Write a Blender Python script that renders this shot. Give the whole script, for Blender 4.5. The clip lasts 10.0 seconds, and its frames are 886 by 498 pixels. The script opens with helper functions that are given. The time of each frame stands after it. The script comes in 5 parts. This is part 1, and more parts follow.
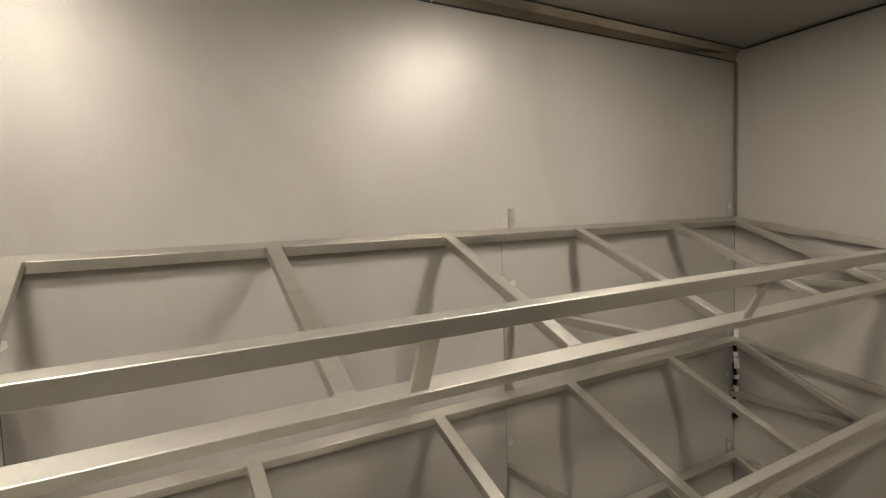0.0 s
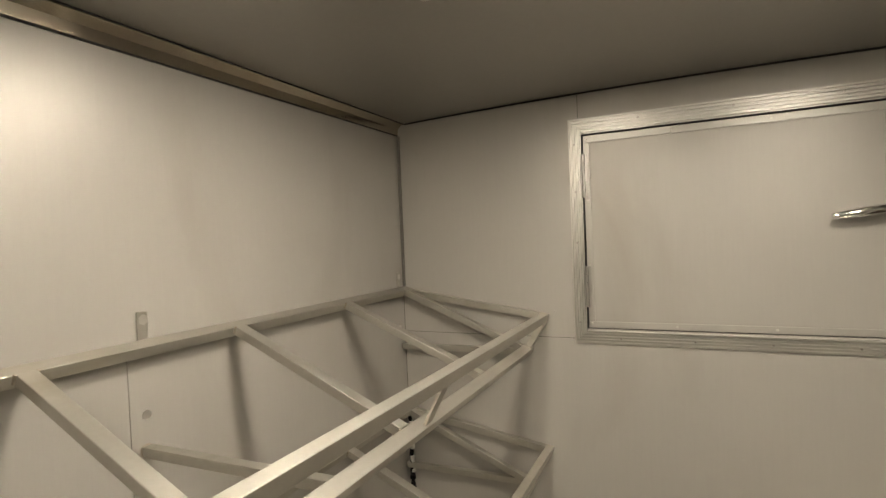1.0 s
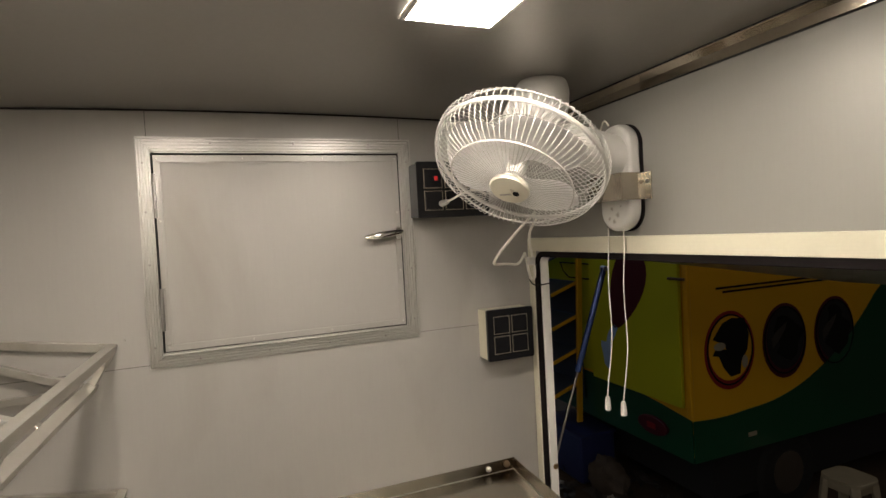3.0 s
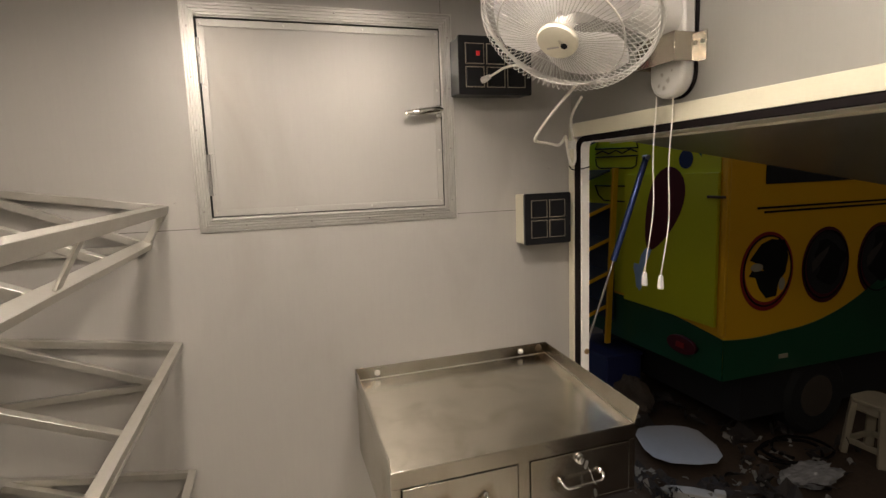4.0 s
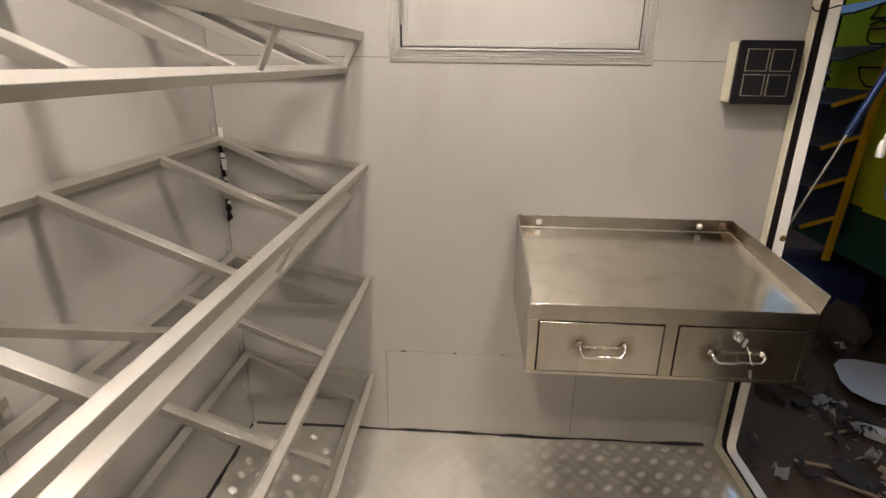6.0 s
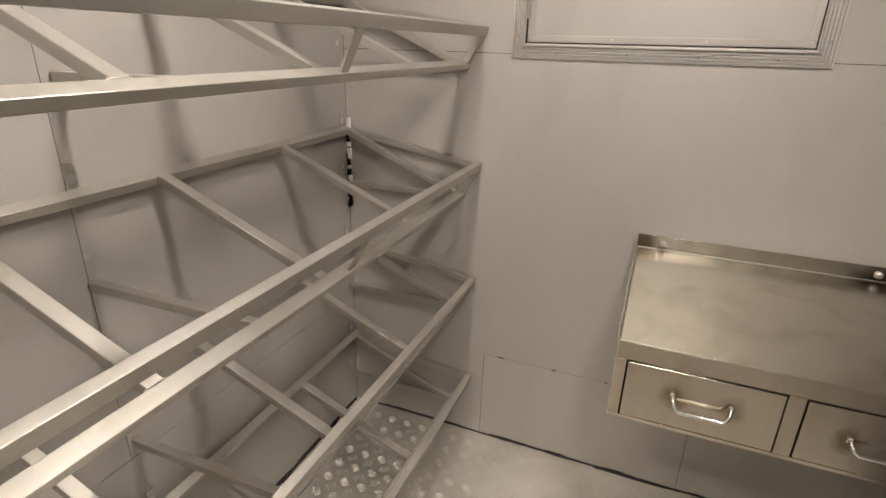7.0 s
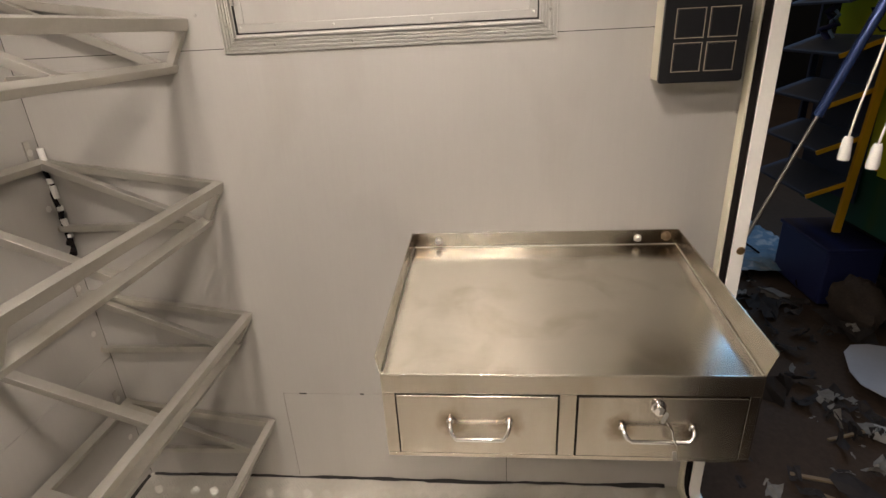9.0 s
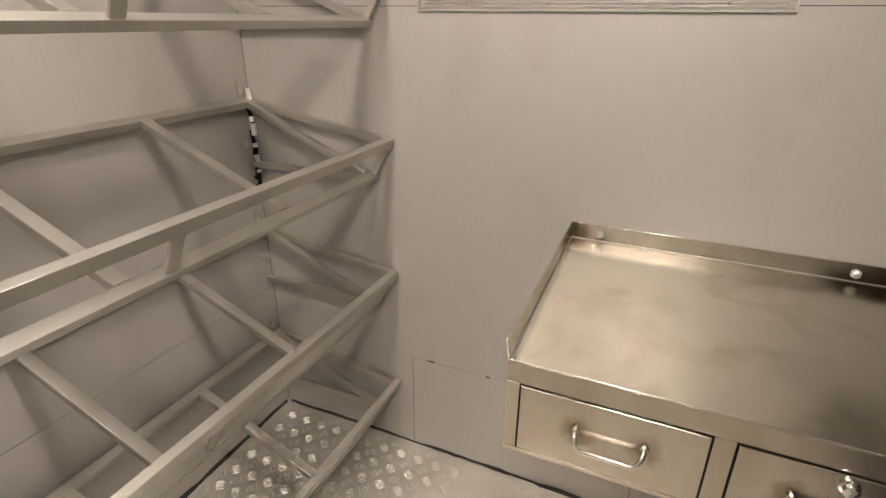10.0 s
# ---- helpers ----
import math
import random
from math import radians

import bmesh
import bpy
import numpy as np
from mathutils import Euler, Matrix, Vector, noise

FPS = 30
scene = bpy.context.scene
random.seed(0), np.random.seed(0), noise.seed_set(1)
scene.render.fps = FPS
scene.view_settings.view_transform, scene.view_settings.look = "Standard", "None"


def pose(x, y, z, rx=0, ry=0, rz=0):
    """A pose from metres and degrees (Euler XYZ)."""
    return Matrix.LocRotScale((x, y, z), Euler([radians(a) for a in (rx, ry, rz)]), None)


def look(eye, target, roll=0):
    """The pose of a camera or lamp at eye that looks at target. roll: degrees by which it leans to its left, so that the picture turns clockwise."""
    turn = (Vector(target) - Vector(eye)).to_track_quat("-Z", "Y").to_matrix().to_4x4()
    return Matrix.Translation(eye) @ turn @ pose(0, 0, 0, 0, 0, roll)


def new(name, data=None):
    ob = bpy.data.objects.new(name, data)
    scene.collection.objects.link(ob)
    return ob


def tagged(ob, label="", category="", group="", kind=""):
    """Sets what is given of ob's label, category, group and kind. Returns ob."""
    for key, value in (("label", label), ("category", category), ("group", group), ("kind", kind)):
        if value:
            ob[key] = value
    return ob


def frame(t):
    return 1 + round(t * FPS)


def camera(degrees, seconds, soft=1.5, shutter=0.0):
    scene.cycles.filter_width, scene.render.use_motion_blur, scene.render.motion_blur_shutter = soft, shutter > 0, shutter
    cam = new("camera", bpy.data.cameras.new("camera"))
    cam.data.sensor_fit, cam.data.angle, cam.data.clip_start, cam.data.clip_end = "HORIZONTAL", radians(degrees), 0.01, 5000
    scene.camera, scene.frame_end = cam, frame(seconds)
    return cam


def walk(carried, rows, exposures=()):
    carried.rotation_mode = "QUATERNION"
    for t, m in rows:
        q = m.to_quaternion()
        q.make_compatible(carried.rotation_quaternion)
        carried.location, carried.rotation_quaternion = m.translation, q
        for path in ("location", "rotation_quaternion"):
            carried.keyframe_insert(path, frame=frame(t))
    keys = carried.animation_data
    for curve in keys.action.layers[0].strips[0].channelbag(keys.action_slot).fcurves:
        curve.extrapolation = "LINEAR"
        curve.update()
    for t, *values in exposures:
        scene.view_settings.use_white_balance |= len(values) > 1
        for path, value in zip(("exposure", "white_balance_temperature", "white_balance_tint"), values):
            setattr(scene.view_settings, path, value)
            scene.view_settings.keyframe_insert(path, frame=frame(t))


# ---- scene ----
cam = camera(79.88, 10.0)
PATH = [
    (0, (0.178, 0.481, 1.501), (1.187, 2.203, 1.365), -1.9),
    (0.5, (0.265, 0.580, 1.548), (1.714, 1.954, 1.435), -2.3),
    (1, (0.355, 0.615, 1.610), (2.161, 1.474, 1.567), -2.4),
    (1.2, (0.380, 0.665, 1.624), (2.297, 1.234, 1.627), -2.3),
    (1.5, (0.408, 0.648, 1.616), (2.396, 0.859, 1.681), -2.6),
    (2, (0.355, 0.593, 1.681), (2.313, 0.200, 1.790), -4.7),
    (2.2, (0.308, 0.632, 1.733), (2.201, -0.012, 1.779), -4.2),
    (3.3, (0.252, 0.694, 1.565), (2.117, -0.023, 1.479), -2.9),
    (3.5, (0.256, 0.700, 1.532), (2.127, 0.006, 1.400), -2.6),
    (4, (0.245, 0.731, 1.433), (2.131, 0.126, 1.162), -2.1),
    (4.5, (0.222, 0.758, 1.363), (2.111, 0.248, 0.951), -1.5),
    (5, (0.194, 0.753, 1.322), (2.091, 0.382, 0.806), -0.9),
    (5.5, (0.179, 0.691, 1.308), (2.080, 0.521, 0.711), -0.2),
    (6, (0.208, 0.664, 1.304), (2.090, 0.771, 0.636), 0.8),
    (6.2, (0.234, 0.651, 1.297), (2.098, 0.878, 0.610), 1.0),
    (7.3, (0.357, 0.437, 1.347), (2.062, 1.186, 0.617), 1.5),
    (7.5, (0.387, 0.390, 1.341), (2.104, 1.117, 0.618), 1.3),
    (8, (0.475, 0.266, 1.317), (2.255, 0.795, 0.574), -0.6),
    (8.5, (0.543, 0.207, 1.314), (2.370, 0.495, 0.553), -2.1),
    (9, (0.580, 0.316, 1.340), (2.413, 0.501, 0.561), -3.1),
    (9.2, (0.615, 0.330, 1.327), (2.436, 0.603, 0.547), -1.7),
    (9.5, (0.672, 0.301, 1.292), (2.460, 0.724, 0.503), -0.7),
    (10, (0.637, 0.325, 1.288), (2.315, 1.065, 0.489), 0.5),
]
walk(cam, [(t, look(eye, target, roll)) for t, eye, target, roll in PATH], [(0.0, 0.27, 6600, 4), (1.0, 0.43, 7000, 4), (1.5, 0.3, 6800, 6), (2.0, 0.36, 7150, 5), (3.5, 0.42, 6450, 9), (4.0, 0.62, 6750, 10), (4.5, 0.88, 6450, 11), (5.0, 1.0, 6500, 11), (5.5, 1.03, 6500, 12), (6.0, 1.0, 6500, 11), (7.5, 0.72, 6500, 10), (8.0, 0.92, 6500, 10), (8.5, 1.02, 6550, 11), (9.0, 0.98, 6600, 12), (10.0, 0.97, 6600, 12)])

# world: a dim workshop at night outside the vehicle
world = bpy.data.worlds.new("night")
scene.world = world
world.use_nodes = True
world.node_tree.nodes["Background"].inputs[0].default_value = (0.64, 0.56, 0.49, 1)
world.node_tree.nodes["Background"].inputs[1].default_value = 0.115

# an unseen cool lamp beyond the opening, added for the blue reflection inside
lamp = bpy.data.lights.new("unseen_lamp", "AREA")
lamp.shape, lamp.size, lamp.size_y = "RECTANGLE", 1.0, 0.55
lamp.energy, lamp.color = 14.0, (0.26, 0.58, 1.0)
lamp_ob = new("unseen_lamp", lamp)
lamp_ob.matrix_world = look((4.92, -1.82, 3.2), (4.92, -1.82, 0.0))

# ---- plan, metres ----
XE, XW = 1.84, -1.75            # end wall with the hatch, and the wall behind the camera
YN, YS = 1.468, -0.25            # rack wall and serving wall
ZC, ZE = 1.993, 1.976           # ceiling: crown in the middle, and along the side walls
GROUND = -0.55


# ---- materials ----
def material(name, color, rough=0.5, metal=0.0, grain=60.0, vary=0.06, bump=0.02, stain=1.5, stain_amount=0.08,
             rough_vary=0.08, stretch=(1, 1, 1), emit=None, spec=0.5, piece=0.0, coat=0.0, tint=None, warp=None, burns=()):
    m = bpy.data.materials.new(name)
    m.use_nodes = True
    nt = m.node_tree
    N, L = nt.nodes, nt.links
    b = N["Principled BSDF"]
    b.inputs["Metallic"].default_value = metal
    b.inputs["Specular IOR Level"].default_value = spec
    b.inputs["Coat Weight"].default_value = coat
    tc = N.new("ShaderNodeTexCoord")
    mp = N.new("ShaderNodeMapping")
    mp.inputs["Scale"].default_value = stretch
    L.new(tc.outputs["Object"], mp.inputs[0])
    fine, big = N.new("ShaderNodeTexNoise"), N.new("ShaderNodeTexNoise")
    fine.inputs["Scale"].default_value, fine.inputs["Detail"].default_value = grain, 5
    big.inputs["Scale"].default_value, big.inputs["Detail"].default_value = stain, 6
    L.new(mp.outputs[0], fine.inputs["Vector"])
    L.new(tc.outputs["Object"], big.inputs["Vector"])
    add = N.new("ShaderNodeMath"); add.operation = "MULTIPLY_ADD"
    add.inputs[1].default_value = vary * 2
    L.new(fine.outputs["Fac"], add.inputs[0])
    two = N.new("ShaderNodeMath"); two.operation = "MULTIPLY_ADD"
    two.inputs[1].default_value, two.inputs[2].default_value = stain_amount * 2, 1 - vary - stain_amount
    L.new(big.outputs["Fac"], two.inputs[0])
    L.new(two.outputs[0], add.inputs[2])
    value = add.outputs[0]
    if piece:
        info = N.new("ShaderNodeObjectInfo")
        pm = N.new("ShaderNodeMath"); pm.operation = "MULTIPLY_ADD"
        pm.inputs[1].default_value, pm.inputs[2].default_value = piece, 1 - piece / 2
        L.new(info.outputs["Random"], pm.inputs[0])
        mul = N.new("ShaderNodeMath"); mul.operation = "MULTIPLY"
        L.new(value, mul.inputs[0]); L.new(pm.outputs[0], mul.inputs[1])
        value = mul.outputs[0]
    mix = N.new("ShaderNodeVectorMath"); mix.operation = "SCALE"
    mix.inputs[0].default_value = color[:3]
    L.new(value, mix.inputs["Scale"])
    L.new(mix.outputs[0], b.inputs["Base Color"])
    if tint:
        # smears and heat discolouration: (colour, scale, low, high, stretch)
        sm, tm = N.new("ShaderNodeTexNoise"), N.new("ShaderNodeMapping")
        tm.inputs["Scale"].default_value = tint[4]
        sm.inputs["Scale"].default_value, sm.inputs["Detail"].default_value = tint[1], 4
        sm.inputs["Distortion"].default_value = 0.6
        L.new(tc.outputs["Object"], tm.inputs[0]); L.new(tm.outputs[0], sm.inputs["Vector"])
        rng = N.new("ShaderNodeMapRange")
        rng.inputs["From Min"].default_value, rng.inputs["From Max"].default_value = tint[2], tint[3]
        L.new(sm.outputs["Fac"], rng.inputs["Value"])
        blend = N.new("ShaderNodeMix"); blend.data_type = "RGBA"
        ins = [s for s in blend.inputs if s.type == "RGBA"]
        L.new(rng.outputs[0], blend.inputs[0]); L.new(mix.outputs[0], ins[0])
        ins[1].default_value = (*tint[0], 1)
        L.new([s for s in blend.outputs if s.type == "RGBA"][0], b.inputs["Base Color"])
    for spot, radius, strength, burnt in burns:
        # brown heat marks round welds and fixings: (place, radius, strength, colour)
        dist = N.new("ShaderNodeVectorMath"); dist.operation = "DISTANCE"
        dist.inputs[1].default_value = spot
        L.new(tc.outputs["Object"], dist.inputs[0])
        ragged, rm = N.new("ShaderNodeTexNoise"), N.new("ShaderNodeMath")
        ragged.inputs["Scale"].default_value, ragged.inputs["Detail"].default_value = 0.9 / radius, 3
        L.new(tc.outputs["Object"], ragged.inputs["Vector"])
        rm.operation = "MULTIPLY_ADD"
        rm.inputs[1].default_value = radius * 1.3
        L.new(ragged.outputs["Fac"], rm.inputs[0]); L.new(dist.outputs["Value"], rm.inputs[2])
        fade = N.new("ShaderNodeMapRange")
        fade.inputs["From Min"].default_value, fade.inputs["From Max"].default_value = radius * 1.75, radius * 1.0
        fade.inputs["To Max"].default_value = strength
        L.new(rm.outputs[0], fade.inputs["Value"])
        scorch = N.new("ShaderNodeMix"); scorch.data_type = "RGBA"
        ins = [q for q in scorch.inputs if q.type == "RGBA"]
        L.new(fade.outputs[0], scorch.inputs[0]); L.new(b.inputs["Base Color"].links[0].from_socket, ins[0])
        ins[1].default_value = (*burnt, 1)
        L.new([q for q in scorch.outputs if q.type == "RGBA"][0], b.inputs["Base Color"])
    r = N.new("ShaderNodeMath"); r.operation = "MULTIPLY_ADD"
    r.inputs[1].default_value, r.inputs[2].default_value = rough_vary * 2, rough - rough_vary
    L.new(big.outputs["Fac"], r.inputs[0])
    L.new(r.outputs[0], b.inputs["Roughness"])
    if bump:
        bp = N.new("ShaderNodeBump")
        bp.inputs["Strength"].default_value, bp.inputs["Distance"].default_value = bump, 0.01
        L.new(fine.outputs["Fac"], bp.inputs["Height"])
        L.new(bp.outputs[0], b.inputs["Normal"])
        if warp:
            # thin sheet that is not quite flat
            wn, wb = N.new("ShaderNodeTexNoise"), N.new("ShaderNodeBump")
            wn.inputs["Scale"].default_value, wn.inputs["Detail"].default_value = warp[0], 1
            wb.inputs["Strength"].default_value, wb.inputs["Distance"].default_value = warp[1], 0.05
            L.new(tc.outputs["Object"], wn.inputs["Vector"])
            L.new(wn.outputs["Fac"], wb.inputs["Height"])
            L.new(wb.outputs[0], bp.inputs["Normal"])
    if emit:
        b.inputs["Emission Color"].default_value = (*emit[0], 1)
        b.inputs["Emission Strength"].default_value = emit[1]
    return m


LED = material("led_diffuser", (0.9, 0.9, 0.9), 0.5, emit=((1.0, 0.89, 0.805), 82.0), bump=0)
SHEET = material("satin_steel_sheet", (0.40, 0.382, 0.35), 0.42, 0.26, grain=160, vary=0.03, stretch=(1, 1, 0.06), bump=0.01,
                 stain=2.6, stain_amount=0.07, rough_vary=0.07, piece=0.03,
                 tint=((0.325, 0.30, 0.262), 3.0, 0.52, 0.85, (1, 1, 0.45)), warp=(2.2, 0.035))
# SHEET in a darker colour, chosen to cut the light it bounces back
SHEET_DARK = material("dark_steel_sheet", (0.30, 0.29, 0.262), 0.45, 0.26, grain=160, vary=0.03, stretch=(1, 1, 0.06), bump=0.01, stain=2.6, stain_amount=0.08, rough_vary=0.07)
GREYSEAL = material("grey_sealant", (0.13, 0.12, 0.105), 0.55, grain=90, vary=0.15, bump=0.05, stain=12, stain_amount=0.2)
RUSTY = material("rusty_latch", (0.10, 0.07, 0.04), 0.75, spec=0.2, grain=90, vary=0.2)
CEIL = material("ceiling_sheet", (0.36, 0.345, 0.32), 0.36, 0.7, grain=90, vary=0.04, bump=0.01, stain=1.6, stain_amount=0.06)
TUBE = material("satin_steel_tube", (0.47, 0.452, 0.405), 0.42, 0.85, grain=120, vary=0.05, bump=0.02, stain=6, stain_amount=0.10, rough_vary=0.08, tint=((0.38, 0.352, 0.29), 9.0, 0.52, 0.80, (0.4, 1, 1)))
WELD = material("ground_weld", (0.45, 0.40, 0.33), 0.45, 0.9, grain=200, vary=0.1, bump=0.1, stain=30, stain_amount=0.15)
BROWN = (0.13, 0.085, 0.042)
POLISH = material("brushed_stainless", (0.59, 0.558, 0.488), 0.238, 1.0, grain=220, vary=0.05, stretch=(1, 0.05, 1), bump=0.015,
                  stain=9, stain_amount=0.07, rough_vary=0.05, tint=((0.36, 0.305, 0.225), 8.0, 0.50, 0.92, (1, 1, 1)), warp=(7.0, 0.05),
                  burns=(((1.825, -0.110, 0.828), 0.085, 0.85, BROWN), ((1.835, -0.030, 0.812), 0.045, 0.7, BROWN), ((1.830, 0.500, 0.826), 0.045, 0.8, BROWN),
                         ((1.835, 0.448, 0.812), 0.020, 0.6, BROWN), ((1.62, 0.30, 0.792), 0.045, 0.18, (0.32, 0.26, 0.18)), ((1.50, 0.10, 0.780), 0.06, 0.16, (0.30, 0.25, 0.18))))
FRONTS = material("brushed_drawer_steel", (0.57, 0.522, 0.45), 0.225, 1.0, grain=220, vary=0.05, stretch=(1, 1, 0.05), bump=0.015, stain=7, stain_amount=0.10, rough_vary=0.08,
                  tint=((0.40, 0.34, 0.25), 5.0, 0.48, 0.95, (1, 1.6, 0.5)), warp=(5.0, 0.06),
                  burns=[((1.352, y, z), 0.030, 0.75, (0.20, 0.145, 0.085)) for y, z in ((0.290, 0.664), (0.398, 0.664), (-0.033, 0.656), (0.088, 0.656))])
MIRROR = material("bright_folded_steel", (0.46, 0.41, 0.34), 0.13, 1.0, grain=150, vary=0.06, bump=0.02, stain=5, stain_amount=0.10, rough_vary=0.05, tint=((0.42, 0.36, 0.27), 6.0, 0.45, 0.75, (1, 1, 1)), warp=(6.0, 0.12))
CHROME = material("chrome", (0.80, 0.79, 0.77), 0.10, 1.0, bump=0, vary=0.01, stain_amount=0.02, rough_vary=0.03)
# cream frame paint made lighter, for the stronger light falling on the reveal
REVEAL = material("lightened_cream_paint", (0.80, 0.775, 0.71), 0.42, grain=120, vary=0.04, bump=0.02, stain=8, stain_amount=0.10)
ALU = material("ribbed_aluminium", (0.56, 0.545, 0.505), 0.36, 0.75, grain=100, vary=0.05, bump=0.02, stain=9, stain_amount=0.10)
EDGING = material("sheet_edging", (0.42, 0.405, 0.37), 0.38, 0.45, grain=100, vary=0.05, bump=0.02, stain=7, stain_amount=0.10)
TREAD = material("chequer_aluminium", (0.74, 0.71, 0.64), 0.40, 0.72, grain=90, vary=0.08, bump=0.06, stain=4, stain_amount=0.16,
                 rough_vary=0.10, tint=((0.50, 0.455, 0.375), 3.5, 0.50, 0.85, (1, 1, 1)))
TREADBAR = material("worn_tread_aluminium", (0.68, 0.66, 0.60), 0.52, 0.80, grain=90, vary=0.08, bump=0.04, stain=4, stain_amount=0.14, rough_vary=0.08)
BLACK = material("black_plastic", (0.010, 0.010, 0.011), 0.30, spec=0.32, bump=0.01, vary=0.1)
RUBBER = material("black_rubber", (0.007, 0.005, 0.005), 0.85, spec=0.15, grain=150, vary=0.15, bump=0.05)
CREAM = material("cream_paint", (0.62, 0.585, 0.45), 0.42, grain=120, vary=0.04, bump=0.02, stain=8, stain_amount=0.12)
WHITE = material("white_plastic", (0.57, 0.555, 0.515), 0.38, grain=80, vary=0.02, bump=0.01, stain=9, stain_amount=0.05)
SPECKLED = material("dusty_white_plastic", (0.57, 0.555, 0.515), 0.38, grain=80, vary=0.02, bump=0.01, stain=9, stain_amount=0.06,
                    burns=[((1.345 + u, -0.208, 1.64 + v), r, 0.6, (0.16, 0.13, 0.09)) for u, v, r in ((0.012, 0.02, 0.006), (-0.01, 0.005, 0.008), (0.022, -0.004, 0.005), (0.004, -0.012, 0.007), (-0.022, 0.026, 0.004))])
BLADE = material("translucent_blade", (0.86, 0.85, 0.84), 0.3, bump=0, vary=0.02)
tr = BLADE.node_tree
tb, mx = tr.nodes.new("ShaderNodeBsdfTranslucent"), tr.nodes.new("ShaderNodeMixShader")
tb.inputs["Color"].default_value = (0.90, 0.88, 0.86, 1)
mx.inputs[0].default_value = 0.35
tr.links.new(tr.nodes["Principled BSDF"].outputs[0], mx.inputs[1])
tr.links.new(tb.outputs[0], mx.inputs[2])
tr.links.new(mx.outputs[0], tr.nodes["Material Output"].inputs["Surface"])
BADGE = material("fan_badge", (0.66, 0.62, 0.50), 0.3, metal=0.2, bump=0, stain=20)
CORD = material("white_cord", (0.74, 0.71, 0.62), 0.6, grain=300, vary=0.08, bump=0.05)
RED_LED = material("red_indicator", (0.5, 0.02, 0.02), 0.3, bump=0, emit=((1, 0.03, 0.04), 0.12))
DARKGAP = material("dark_seal", (0.02, 0.018, 0.016), 0.8, grain=90, vary=0.3, bump=0.1)
LIME = material("lime_paint", (0.58, 0.60, 0.02), 0.35, grain=60, vary=0.03, stain=2, stain_amount=0.08, coat=0.2)
YELLOW = material("orange_yellow_paint", (0.80, 0.44, 0.015), 0.32, grain=60, vary=0.03, stain=2, stain_amount=0.08, coat=0.3)
GREEN = material("dark_green_paint", (0.005, 0.075, 0.035), 0.32, grain=60, vary=0.03, stain=3, stain_amount=0.1, coat=0.3)
MAROON = material("maroon_paint", (0.075, 0.004, 0.012), 0.4, vary=0.03, stain=4)
REDPAINT = material("red_paint", (0.28, 0.012, 0.015), 0.4, vary=0.03, stain=4)
SKYBLUE = material("pale_blue_paint", (0.36, 0.55, 0.85), 0.45, vary=0.03, stain=6)
PALE = material("pale_graphic", (0.40, 0.36, 0.26), 0.4, vary=0.05, stain=8)
INK = material("black_paint", (0.01, 0.01, 0.01), 0.75, spec=0.12, vary=0.1)
TEAL = material("teal_paint", (0.01, 0.12, 0.11), 0.4, vary=0.05)
STEPBLUE = material("blue_grey_step", (0.04, 0.055, 0.09), 0.55, grain=70, vary=0.15, bump=0.15, stain=6, stain_amount=0.2)
# on the gas strut this blue stands in for the sheen of cool light
STRUTBLUE = material("blue_black_cylinder", (0.03, 0.055, 0.15), 0.25, metal=0.5, bump=0, vary=0.03)
BOLT = material("bright_bolt_steel", (0.60, 0.58, 0.54), 0.32, 0.8, grain=150, vary=0.06)
STEEL = material("dull_steel", (0.42, 0.40, 0.37), 0.35, 0.95, grain=150, vary=0.06)
RIM = material("module_rim_metal", (0.42, 0.36, 0.27), 0.4, 0.3, bump=0)
BRASS = material("worn_brass", (0.45, 0.30, 0.14), 0.35, 0.9, grain=150, vary=0.1)
SACKING = material("brown_sacking", (0.065, 0.048, 0.036), 0.85, grain=80, vary=0.3, bump=0.4, stain=8, stain_amount=0.4)
EARTH = material("dirty_concrete", (0.085, 0.060, 0.044), 0.85, spec=0.2, grain=45, vary=0.25, bump=0.4, stain=1.3, stain_amount=0.35)
FOAM = material("white_foam", (0.55, 0.54, 0.52), 0.7, grain=60, vary=0.06, bump=0.15, stain=12, stain_amount=0.2)
LATH = material("raw_wood_offcut", (0.30, 0.22, 0.13), 0.7, grain=40, vary=0.15, stretch=(0.1, 1, 1), bump=0.1, stain=6, stain_amount=0.2)
FILM = material("cloudy_plastic_film", (0.30, 0.30, 0.31), 0.25, grain=25, vary=0.2, bump=0.2, stain=9, stain_amount=0.3)
PAPER = material("waste_paper", (0.26, 0.245, 0.22), 0.8, grain=30, vary=0.15, stain=11, stain_amount=0.35, bump=0.1)
SCRAP = material("dark_scrap", (0.035, 0.028, 0.025), 0.75, grain=30, vary=0.3, stain=9, stain_amount=0.4, bump=0.2)
PINK = material("pale_pink_waste", (0.28, 0.19, 0.17), 0.7, grain=30, vary=0.15, stain=9, stain_amount=0.25)
LIDMAT = material("white_board", (0.55, 0.57, 0.62), 0.55, grain=40, vary=0.05, stain=5, stain_amount=0.12)
CRATE = material("navy_plastic", (0.028, 0.036, 0.13), 0.45, vary=0.05, stain=6)
TARP = material("blue_white_tarpaulin", (0.15, 0.27, 0.38), 0.34, grain=25, vary=0.2, bump=0.3, stain=9, stain_amount=0.4, tint=((0.44, 0.50, 0.54), 14.0, 0.54, 0.68, (1, 1, 1)))
STOOL = material("beige_plastic", (0.42, 0.37, 0.27), 0.45, grain=60, vary=0.05, stain=10, stain_amount=0.2)
TYRE = material("tyre_rubber", (0.012, 0.012, 0.012), 0.8, grain=40, vary=0.2, bump=0.3)
DARKBODY = material("underbody_black", (0.008, 0.008, 0.009), 0.8, vary=0.2)


